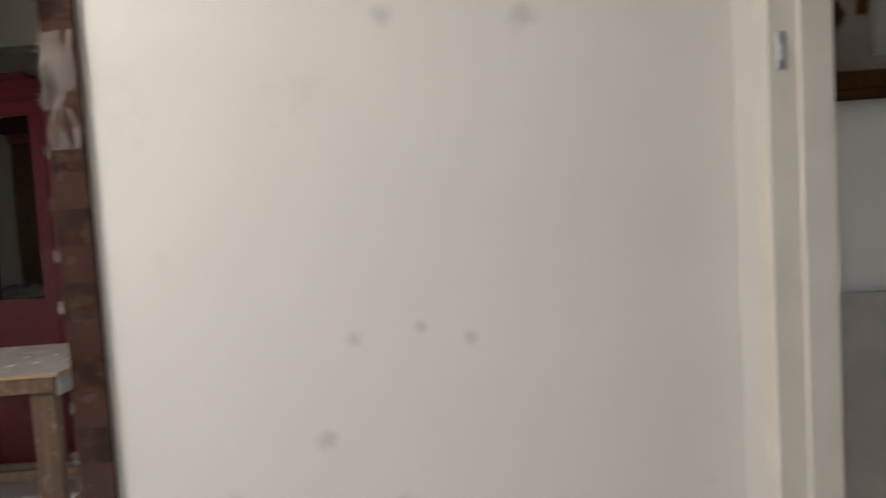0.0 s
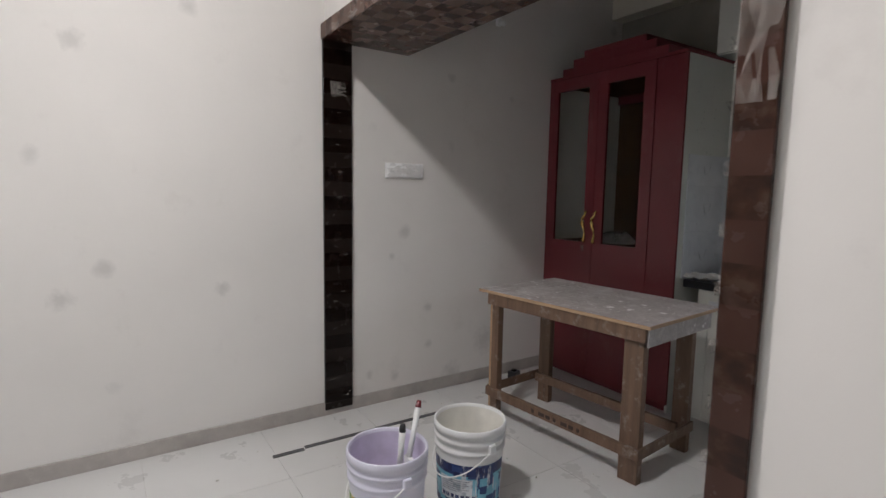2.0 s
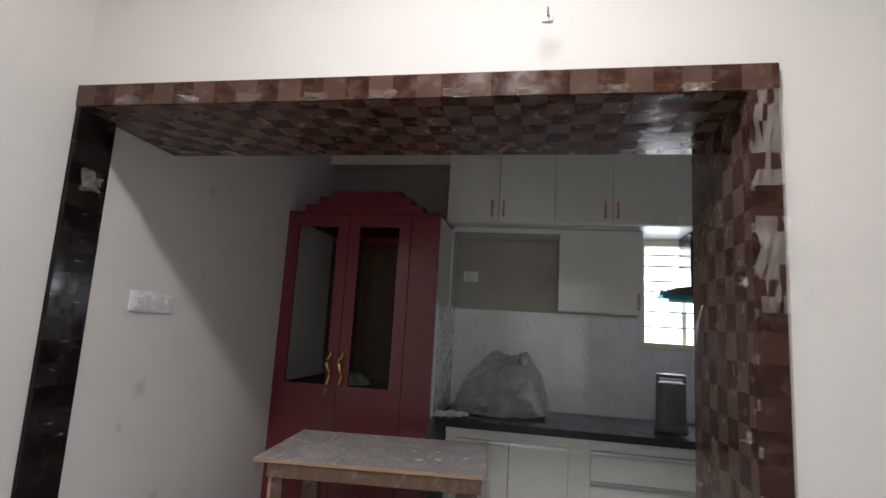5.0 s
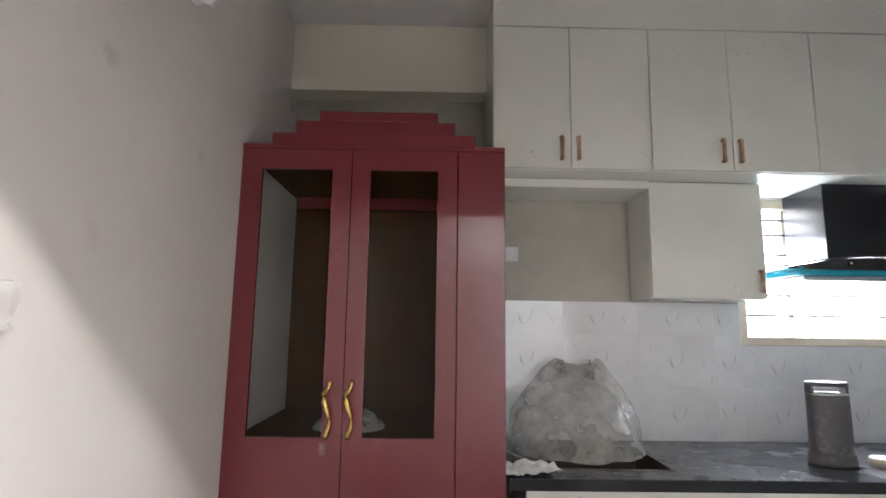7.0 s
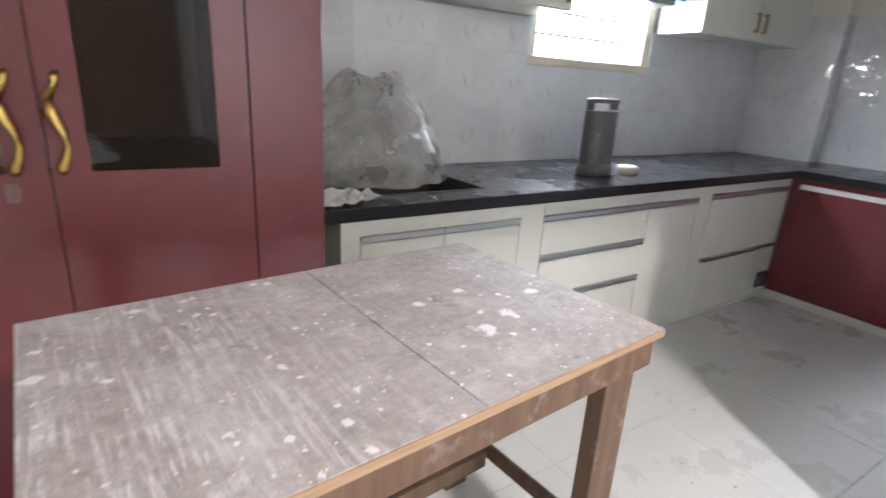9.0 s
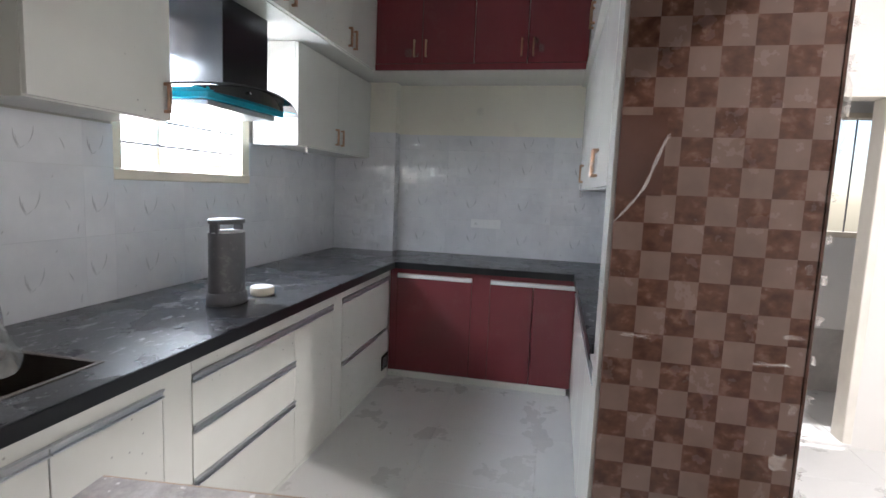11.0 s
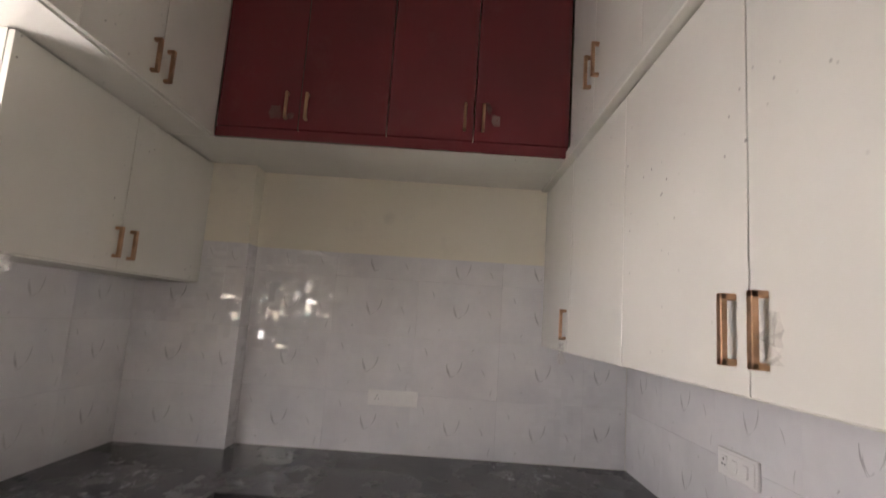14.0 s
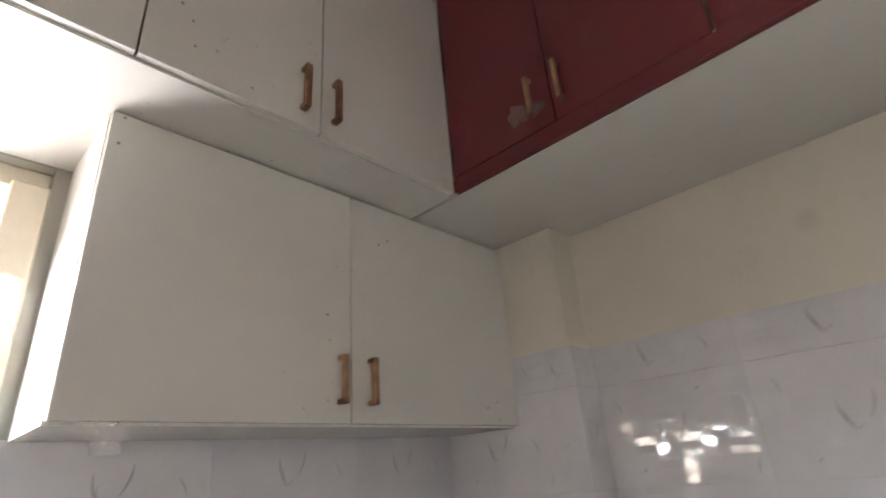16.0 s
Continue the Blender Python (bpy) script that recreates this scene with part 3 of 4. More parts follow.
for k, (y, z, w, h) in enumerate(((0.04, 0.28, 0.10, 0.22), (0.05, 0.62, 0.05, 0.05), (0.10, 0.93, 0.10, 0.012), (0.05, 1.02, 0.06, 0.012), (0.50, 0.98, 0.09, 0.012))):
    scrap(lining, (2.397, y, z), w, h, "x", 150 + k)
peel = [(2.394, 0.452, 1.625), (2.386, 0.470, 1.585), (2.380, 0.487, 1.54), (2.384, 0.499, 1.50), (2.377, 0.512, 1.465), (2.381, 0.535, 1.425), (2.375, 0.562, 1.392), (2.378, 0.585, 1.362), (2.370, 0.612, 1.335)]
part("film_scrap", tube(peel, [0.006, 0.005, 0.007, 0.0045, 0.006, 0.004, 0.005, 0.003, 0.0015], 5), SCRAP, lining, "twisted strip of peeling film")

# wall marks: hooks and holders
hook = thing("wall_hook", "small white plastic anchor in the wall above the opening", "hook")
part("plate", box(1.775, 1.81, 0.0, 0.01, 2.52, 2.55, 0.003), SWITCH, hook)
part("peg", tube([(1.793, 0.002, 2.54), (1.793, -0.02, 2.54), (1.793, -0.024, 2.555)], 0.004, 6), STEEL, hook)
holder = thing("bulb_holder", "white plastic bulb holder on the wall", "holder")
part("base", box(-0.024, 0.004, 1.28, 1.32, 2.565, 2.615, 0.004), SWITCH, holder)
part("cap", tube([(0.0, 1.30, 2.59), (0.05, 1.30, 2.565)], 0.017, 12), SWITCH, holder)

# lamp of the hall
lamp = thing("ceiling_light", "small round white ceiling light in the hall", "ceiling light", (1.6, -1.15, H))
part("housing", lathe([(0.0, 0.0), (0.10, 0.0), (0.10, -0.03), (0.085, -0.035)], 32), SWITCH, lamp)
part("diffuser", lathe([(0.085, -0.035), (0.06, -0.042), (0.0, -0.044)], 32), TUBE, lamp)
tube_lamp = thing("tube_light", "white tube light batten on the hall wall", "tube light")
part("batten", box(1.15, 2.35, -4.0, -3.96, 2.84, 2.89, 0.004), SWITCH, tube_lamp)
part("tube", tube([(1.17, -3.94, 2.865), (2.33, -3.94, 2.865)], 0.013, 10), TUBE, tube_lamp)


# ---- fittings ----
def switch_plate(name, label, w, h, gangs):
    """A plate in the x-z plane that faces -y, centred on its base."""
    ob = thing(name, label, "switch board")
    part("plate", box(-w / 2, w / 2, -0.012, 0.0, -h / 2, h / 2, 0.003), SWITCH, ob)
    part("cover", box(-w / 2 + 0.01, w / 2 - 0.01, -0.016, -0.012, -h / 2 + 0.008, h / 2 - 0.008, 0.002), SWITCH, ob)
    for i in range(gangs):
        x = -w / 2 + 0.02 + (w - 0.04) * (i + 0.5) / gangs
        if i == 0:
            part("socket", boxes([(x - 0.018, x + 0.018, -0.019, -0.016, -0.022, 0.022)], 0.002), SWITCH, ob)
            for dx, dz in ((0, 0.010), (-0.008, -0.006), (0.008, -0.006)):
                part("socket_hole", tube([(x + dx, -0.0205, dz), (x + dx, -0.0185, dz)], 0.003, 8), BLACK, ob)
        else:
            part("rocker", box(x - 0.014, x + 0.014, -0.021, -0.016, -0.02, 0.02, 0.003), SWITCH, ob)
    return ob


s = switch_plate("switch_board", "white switch board in clear film on the cream wall", 0.28, 0.095, 5)
s.matrix_world = pose(-0.008, 0.545, 1.524, 0, 0, 90.9)
scrap(s, (0, -0.022, 0.0), 0.27, 0.09, "y", 60)
s = switch_plate("switch_board", "white socket board on the tiled end wall", 0.25, 0.075, 4)
s.matrix_world = pose(4.989, 1.35, 1.15, 0, 0, -90)
s = switch_plate("switch_board", "white socket board on the tiled wall above the worktop", 0.22, 0.085, 3)
s.matrix_world = pose(3.97, 0.171, 1.165, 0, 0, 180)
s = switch_plate("switch_board", "small white socket in the open wall niche", 0.12, 0.085, 2)
s.matrix_world = pose(1.23, 2.667, 1.912)


def bar_handle(parent, p, length, side, thick=0.012, out=0.028, mat=None):
    """An upright square bow handle at p, standing out along side ('-y', '+y' or '-x')."""
    h, d = length / 2, out
    x, y, z = p
    if side == "-x":
        rows = [(x - d, x - d + thick, y - 0.006, y + 0.006, z - h, z + h), (x - d, x, y - 0.006, y + 0.006, z - h, z - h + thick), (x - d, x, y - 0.006, y + 0.006, z + h - thick, z + h)]
    else:
        s_ = -1 if side == "-y" else 1
        a, b_ = sorted((y + s_ * d, y + s_ * (d - thick)))
        c, e = sorted((y + s_ * d, y))
        rows = [(x - 0.008, x + 0.008, a, b_, z - h, z + h), (x - 0.008, x + 0.008, c, e, z - h, z - h + thick), (x - 0.008, x + 0.008, c, e, z + h - thick, z + h)]
    return part("handle", boxes(rows, 0.0015), mat or BRONZE, parent, "bronze bow handle")


# ---- tall maroon cabinet ----
cab = thing("display_cabinet", "tall maroon cabinet with glazed doors and stepped crown", "cabinet", (0, 1.845, 0))
part("side_panel", box(-0.028, -0.010, 0.022, 0.82, 0.0, 2.265), RED, cab)
part("side_panel", box(1.085, 1.103, 0.022, 0.82, 0.0, 2.265), WHITE, cab, "white outer side panel")
part("back_panel", box(-0.010, 1.085, 0.805, 0.815, 0.08, 2.245), BROWN, cab, "dark brown back board")
part("top_panel", box(-0.03, 1.105, -0.003, 0.82, 2.247, 2.267, 0.002), RED, cab)
part("plinth", box(-0.010, 1.085, 0.05, 0.068, 0.0, 0.08), RED, cab)
part("partition", box(0.895, 0.913, 0.024, 0.805, 0.08, 2.247), BROWN, cab)
part("lining", box(-0.0095, -0.0065, 0.03, 0.80, 1.03, 2.24), WHITE, cab, "pale inner side")
for z in (0.08, 1.015, 2.215):
    part("shelf", box(-0.006, 0.895, 0.06, 0.80, z, z + 0.018), BROWN, cab)
part("inner_rail", box(0.02, 0.895, 0.74, 0.80, 2.145, 2.213, 0.002), RED, cab)
part("fixed_front", box(0.903, 1.105, 0.0, 0.02, 0.06, 2.245, 0.0015), RED, cab)
for x0, x1, g0, g1 in ((-0.028, 0.443, 0.060, 0.362), (0.447, 0.899, 0.526, 0.816)):
    d = part("door", boxes([(x0, g0, 0, 0.02, 0.06, 2.245), (g1, x1, 0, 0.02, 0.06, 2.245), (g0, g1, 0, 0.02, 0.06, 1.045), (g0, g1, 0, 0.02, 2.156, 2.245)]), RED, cab, "maroon door with a glazed upper part")
    p = part("pane", box(g0 - 0.002, g1 + 0.002, 0.010, 0.013, 1.043, 2.158), GLASS, d)
    p.visible_shadow = False
for k, (x0, x1, z0, z1) in enumerate(((0.092, 0.974, 2.267, 2.32), (0.194, 0.887, 2.32, 2.375), (0.294, 0.811, 2.375, 2.42))):
    part("crown_step", box(x0, x1, 0.0, 0.80, z0, z1, 0.002), RED, cab)
# offset along the door, out of it, height and thickness
S_CURVE = ((0.004, -0.004, 1.270, 0.005), (0.005, -0.020, 1.268, 0.008), (0.003, -0.024, 1.257, 0.009), (0.002, -0.022, 1.248, 0.005), (-0.004, -0.026, 1.236, 0.009),
           (-0.016, -0.031, 1.214, 0.012), (-0.017, -0.033, 1.192, 0.013), (-0.006, -0.034, 1.166, 0.011), (0.006, -0.033, 1.140, 0.008), (0.008, -0.030, 1.112, 0.006), (0.003, -0.027, 1.086, 0.009), (-0.006, -0.022, 1.062, 0.013), (-0.009, -0.012, 1.048, 0.010), (-0.009, -0.002, 1.045, 0.005))
for x in (0.391, 0.479):
    part("handle", tube([(x + dx, dy, z) for dx, dy, z, _ in S_CURVE], [r for *_, r in S_CURVE], 10), GOLD, cab, "curved gold handle")
for x, z, w, h, k in ((0.372, 1.005, 0.03, 0.045, 301),):
    scrap(cab, (x, -0.001, z), w, h, "y", k)
bag = thing("plastic_bag", "milky plastic bag lying on the cabinet shelf", "bag")
bm = lathe([(0.0, 0.085), (0.06, 0.08), (0.12, 0.05), (0.16, 0.01), (0.165, 0.0)], 20)
for v in bm.verts:
    v.co += Vector((noise.noise(v.co * 30) * 0.012, noise.noise(v.co * 27 + Vector((3, 1, 4))) * 0.012, abs(noise.noise(v.co * 33)) * 0.012))
part("sheet", bm, PLASTIC, bag)
bag.matrix_world = pose(0.43, 2.13, 1.034)


# ---- white loft and wall cabinets ----
def door_unit(name, label, x0, x1, yf, yb, z0, z1, seams, handles, hz, hl, front, mat=WHITE, fascia=None, side="-y"):
    """A run of doors on one carcass. front: y of the doors; side: the way they face."""
    ob = thing(name, label, "cabinet")
    s_ = -1 if side == "-y" else 1
    y_in = yf - s_ * 0.02
    lo, hi = sorted((y_in, yb))
    for r in ((x0, x0 + 0.018, lo, hi, z0, z1), (x1 - 0.018, x1, lo, hi, z0, z1), (x0 + 0.018, x1 - 0.018, lo, hi, z0, z0 + 0.018), (x0 + 0.018, x1 - 0.018, lo, hi, z1 - 0.018, z1)):
        part("carcass_panel", box(*r), WHITE, ob)
    edges = [x0, *seams, x1]
    a, b_ = sorted((yf, y_in - s_ * -0.0005))
    doors = []
    for e0, e1 in zip(edges, edges[1:]):
        doors.append(part("door", box(e0 + 0.002, e1 - 0.002, a, b_, z0 + 0.006, (fascia or z1) - 0.003, 0.0012), mat, ob))
    if fascia:
        part("fascia", box(x0, x1, a, b_, fascia + 0.003, z1, 0.001), mat, ob)
    for hx in handles:
        d = min(doors, key=lambda o: abs(sum((Vector(c).x for c in o.bound_box)) / 8 - hx))
        bar_handle(d, (hx, yf, hz), hl, side)
    return ob


door_unit("loft_cabinet", "white laminate loft cabinets up to the ceiling", 1.09, 4.437, 2.165, 2.666, 2.275, H - 0.002, (1.482, 1.89, 2.30, 2.735, 3.15, 3.596, 3.985), (1.431, 1.516, 2.244, 2.331, 3.10, 3.19, 3.935, 4.02), 2.381, 0.122, "-y", fascia=3.037)
door_unit("wall_cabinet", "white wall cabinet beside the window", 1.937, 2.54, 2.35, 2.655, 1.652, 2.272, (), (2.505,), 1.745, 0.12, "-y")
door_unit("wall_cabinet", "white double-door wall cabinet beside the column", 3.61, 4.865, 2.35, 2.655, 1.655, 2.272, (4.205,), (4.172, 4.262), 1.76, 0.115, "-y")
niche = thing("open_shelf", "white open wall shelf frame above the sink", "shelf")
part("side_panel", box(1.106, 1.124, 2.35, 2.655, 1.652, 2.255, 0.001), WHITE, niche)
part("top_panel", box(1.124, 1.935, 2.33, 2.655, 2.228, 2.272, 0.002), WHITE, niche)
door_unit("wall_cabinet", "white wall cabinets above the narrow worktop", 2.604, 4.995, 0.610, 0.175, 1.456, 2.268, (3.155, 3.78, 4.42), (3.20, 3.108, 4.47), 1.572, 0.125, "+y", side="+y")
door_unit("loft_cabinet", "white laminate loft cabinets above the wall cabinets", 2.434, 4.437, 0.625, 0.165, 2.312, H - 0.002, (3.15, 3.62, 4.085), (4.035, 4.135, 3.10, 3.20), 2.52, 0.13, "+y", fascia=3.05, side="+y")
solid("cabinet_rail", box(2.434, 4.995, 0.165, 0.642, 2.27, 2.31, 0.003), WHITE, "white rail between wall and loft cabinets", "rail")

red_up = thing("loft_cabinet", "maroon four-door loft cabinet on the end wall", "cabinet")
for r in [(4.459, 4.995, 0.64, 2.66, 2.281, 2.30), (4.459, 4.995, 0.64, 2.66, H - 0.02, H - 0.002)]:
    part("carcass_panel", box(*r), WHITE, red_up)
ys = (0.630, 1.044, 1.422, 1.807, 2.163)
for a, b_ in zip(ys, ys[1:]):
    d = part("door", box(4.437, 4.457, a + 0.002, b_ - 0.002, 2.33, 3.078, 0.0012), RED, red_up)
    for hy in (1.862, 1.774, 1.085, 1.005):
        if a < hy < b_:
            bar_handle(d, (4.437, hy, 2.432), 0.12, "-x", mat=BRONZE)
for r in [(4.437, 4.457, 0.630, 2.163, 3.082, H - 0.002), (4.437, 4.457, 0.630, 2.163, 2.282, 2.326)]:
    part("fascia", box(*r), RED, red_up)
end = thing("end_panel", "tall white laminate end panel beside the opening", "panel")
part("board", box(2.432, 2.602, 0.164, 0.606, 0.0, 2.266, 0.001), WHITE, end)
part("edge_band", box(2.433, 2.601, 0.6065, 0.609, 0.001, 2.265, 0.001), WHITE, end)


for y, z, w, h, k in ((1.905, 2.40, 0.05, 0.06, 201), (1.84, 2.385, 0.03, 0.03, 202), (0.985, 2.475, 0.03, 0.05, 203), (0.95, 2.42, 0.04, 0.05, 204)):
    scrap(red_up, (4.436, y, z), w, h, "x", k)
tuft = thing("film_tuft", "torn clear film stuck beside a bronze handle", "film")
scrap(tuft, (3.07, 0.611, 1.56), 0.03, 0.08, "+y", 205)
tuft = thing("film_tuft", "torn clear film hanging under the wall cabinet", "film")
scrap(tuft, (3.70, 2.355, 1.63), 0.05, 0.05, "y", 90)
tuft = thing("film_tuft", "torn clear film hanging under the narrow wall cabinet", "film")
scrap(tuft, (4.52, 0.63, 1.45), 0.09, 0.09, "y", 91)

# ---- base cabinets and worktop ----
def strip_handle(parent, x0, x1, y, z, mat=None):
    """A long aluminium channel handle along x, facing -y."""
    return part("handle", boxes([(x0, x1, y - 0.012, y, z - 0.016, z - 0.010), (x0, x1, y - 0.004, y, z - 0.010, z + 0.014), (x0, x1, y - 0.014, y - 0.004, z + 0.008, z + 0.014)], 0.001), mat or STEEL, parent, "aluminium channel handle")


def vent(parent, x0, x1, y, z0, z1):
    v = part("vent", boxes([(x0, x1, y - 0.006, y - 0.001, z1 - 0.012, z1), (x0, x1, y - 0.006, y - 0.001, z0, z0 + 0.012), (x0, x0 + 0.012, y - 0.006, y - 0.001, z0 + 0.012, z1 - 0.012), (x1 - 0.012, x1, y - 0.006, y - 0.001, z0 + 0.012, z1 - 0.012)]), BLACK, parent, "black vent grille")
    part("vent_backing", box(x0 + 0.012, x1 - 0.012, y - 0.003, y - 0.001, z0 + 0.012, z1 - 0.012), BLACK, v)
    n = 3
    for i in range(n):
        c = x0 + (x1 - x0) * (i + 1) / (n + 1)
        part("slat", box(c - 0.014, c + 0.004, y - 0.008, y - 0.004, z0 + 0.018, z1 - 0.018, 0.001), STEEL, v)


YF = 1.962
sinkcab = thing("base_cabinet", "white two-door sink cabinet with black vents", "cabinet")
for r in [(1.23, 2.02, YF + 0.02, 2.64, 0.0, 0.02), (1.23, 1.25, YF + 0.02, 2.64, 0.02, 0.835), (2.0, 2.02, YF + 0.02, 2.64, 0.02, 0.835)]:
    part("carcass_panel", box(*r), WHITE, sinkcab)
for r in [(1.205, 1.275, YF, YF + 0.019, 0.0, 0.838), (1.275, 2.01, YF, YF + 0.019, 0.762, 0.838), (2.01, 2.142, YF, YF + 0.019, 0.0, 0.838), (1.275, 2.01, YF, YF + 0.019, 0.0, 0.022)]:
    part("frame_rail", box(*r), WHITE, sinkcab)
for x0, x1, v0, v1 in ((1.278, 1.626, 1.36, 1.545), (1.630, 2.007, 1.735, 1.92)):
    d = part("door", box(x0, x1, YF - 0.001, YF + 0.018, 0.025, 0.738, 0.0012), WHITE, sinkcab)
    strip_handle(d, x0, x1, YF, 0.748)
    vent(d, v0, v1, YF - 0.001, 0.122, 0.22)
drawers = thing("drawer_cabinet", "white three-drawer cabinet with long aluminium handles", "cabinet")
for r in [(2.144, 2.164, YF + 0.02, 2.64, 0, 0.835), (3.285, 3.305, YF + 0.02, 2.64, 0, 0.835), (2.164, 3.285, YF + 0.02, 2.64, 0, 0.02)]:
    part("carcass_panel", box(*r), WHITE, drawers)
for r in [(2.144, 3.30, YF, YF + 0.019, 0.762, 0.838), (2.144, 3.30, YF, YF + 0.019, 0.0, 0.02)]:
    part("frame_rail", box(*r), WHITE, drawers)
for z0, z1, hz, x1 in ((0.024, 0.352, 0.362, 2.868), (0.376, 0.552, 0.562, 2.868), (0.576, 0.735, 0.746, 2.868)):
    d = part("drawer", box(2.148, x1, YF - 0.001, YF + 0.018, z0, z1, 0.0012), WHITE, drawers)
    strip_handle(d, 2.148, 3.296 if hz > 0.7 else x1, YF, hz)
part("door", box(2.872, 3.298, YF - 0.001, YF + 0.018, 0.024, 0.735, 0.0012), WHITE, drawers)
corner = thing("base_cabinet", "white drawer cabinet at the corner with a dark vent", "cabinet")
for r in [(3.307, 3.325, YF + 0.02, 2.64, 0, 0.835), (4.33, 4.35, YF + 0.02, 2.64, 0, 0.835), (3.325, 4.33, YF + 0.02, 2.64, 0, 0.02)]:
    part("carcass_panel", box(*r), WHITE, corner)
for r in [(3.302, 4.309, YF, YF + 0.019, 0.772, 0.838), (3.302, 3.43, YF, YF + 0.019, 0.0, 0.772), (3.43, 4.309, YF, YF + 0.019, 0.0, 0.02)]:
    part("frame_rail", box(*r), WHITE, corner)
d = part("drawer", box(3.434, 4.307, YF - 0.001, YF + 0.018, 0.384, 0.742, 0.0012), WHITE, corner)
strip_handle(d, 3.434, 4.30, YF, 0.753)
d = part("drawer", box(3.434, 4.307, YF - 0.001, YF + 0.018, 0.024, 0.36, 0.0012), WHITE, corner)
strip_handle(d, 3.45, 4.045, YF, 0.372)
vent(d, 4.17, 4.30, YF - 0.001, 0.075, 0.185)

red_low = thing("base_cabinet", "maroon three-door base cabinet on the end wall", "cabinet")
XF = 4.312
for r in [(XF + 0.02, 4.99, 0.63, 1.94, 0.0, 0.02), (XF + 0.02, 4.99, 0.63, 0.65, 0.02, 0.835)]:
    part("carcass_panel", box(*r), WHITE, red_low)
for r in [(XF, XF + 0.019, 0.605, 1.955, 0.794, 0.838), (XF, XF + 0.019, 1.205, 1.338, 0.0, 0.794), (XF, XF + 0.019, 1.90, 1.955, 0.0, 0.794)]:
    part("frame_rail", box(*r), RED, red_low)
part("plinth", box(XF - 0.006, XF + 0.012, 0.63, 1.955, 0.0, 0.05, 0.001), WHITE, red_low, "pale floor strip")
for y0, y1 in ((0.608, 0.898), (0.902, 1.203), (1.340, 1.898)):
    d = part("door", box(XF - 0.002, XF + 0.017, y0, y1, 0.052, 0.760, 0.0012), RED, red_low)
    part("handle", boxes([(XF - 0.012, XF, y0, y1, 0.762, 0.768), (XF - 0.006, XF, y0, y1, 0.768, 0.790), (XF - 0.014, XF - 0.006, y0, y1, 0.784, 0.790)], 0.001), SWITCH, d, "channel handle in white film")

right_low = thing("base_cabinet", "white base cabinets under the narrow worktop", "cabinet")
for r in [(2.54, 4.31, 0.17, 0.60, 0.0, 0.02)]:
    part("carcass_panel", box(*r), WHITE, right_low)
for r in [(2.54, 4.31, 0.585, 0.603, 0.762, 0.838), (2.54, 4.31, 0.585, 0.603, 0.0, 0.02)]:
    part("frame_rail", box(*r), WHITE, right_low)
for x0, x1 in ((2.544, 2.98), (2.984, 3.42), (3.424, 3.86), (3.864, 4.305)):
    d = part("door", box(x0, x1, 0.586, 0.605, 0.024, 0.738, 0.0012), WHITE, right_low)
    part("handle", boxes([(x0, x1, 0.603, 0.615, 0.738, 0.744), (x0, x1, 0.603, 0.607, 0.744, 0.76)], 0.001), STEEL, d, "aluminium channel handle")

SX0, SX1, SY0, SY1 = 1.33, 1.87, 2.06, 2.50
worktop = thing("worktop", "dusty black granite worktop round three sides", "worktop")
for r in ((1.13, SX0, 1.915, 2.66, 0.84, 0.88), (SX1, 4.985, 1.915, 2.66, 0.84, 0.88), (SX0, SX1, 1.915, SY0, 0.84, 0.88), (SX0, SX1, SY1, 2.66, 0.84, 0.88)):
    part("slab", box(*r), BLACKSTONE, worktop)
part("slab", box(4.275, 4.985, 0.17, 1.915, 0.84, 0.88), BLACKSTONE, worktop)
part("slab", box(2.604, 4.275, 0.17, 0.625, 0.84, 0.88), BLACKSTONE, worktop)
for r in ((1.13, 4.272, 1.911, 1.9145, 0.832, 0.878), (4.271, 4.2745, 0.63, 1.911, 0.832, 0.878), (2.54, 4.271, 0.6255, 0.629, 0.832, 0.878)):
    part("front_edge", box(*r, 0.001), STONE_EDGE, worktop, "polished black edge")
sink = thing("kitchen_sink", "dull steel sink bowl set in the worktop", "sink")
bw = bmesh.new()
for r in ((SX0, SX0 + 0.004, SY0, SY1, 0.67, 0.882), (SX1 - 0.004, SX1, SY0, SY1, 0.67, 0.882), (SX0 + 0.004, SX1 - 0.004, SY0, SY0 + 0.004, 0.67, 0.882), (SX0 + 0.004, SX1 - 0.004, SY1 - 0.004, SY1, 0.67, 0.882), (SX0, SX1, SY0, SY1, 0.664, 0.67)):
    add_box(bw, *r)
part("bowl", bw, SINKSTEEL, sink)
part("rim", boxes([(SX0 - 0.012, SX1 + 0.012, SY0 - 0.012, SY0, 0.8805, 0.883), (SX0 - 0.012, SX1 + 0.012, SY1, SY1 + 0.012, 0.8805, 0.883), (SX0 - 0.012, SX0, SY0, SY1, 0.8805, 0.883), (SX1, SX1 + 0.012, SY0, SY1, 0.8805, 0.883)]), SINKSTEEL, sink)

for x in (1.515, 1.665):
    tap = thing("wall_tap", "chrome wall tap above the sink under plastic", "tap", group="sink taps")
    part("spout", tube([(x, 2.657, 1.24), (x, 2.61, 1.27), (x, 2.57, 1.29), (x, 2.53, 1.27), (x, 2.52, 1.22)], 0.011, 10), CHROME, tap)
    part("flange", tube([(x, 2.659, 1.24), (x, 2.645, 1.243)], 0.026, 14), CHROME, tap)
    part("knob", tube([(x, 2.60, 1.285), (x, 2.60, 1.32)], 0.016, 10), CHROME, tap)

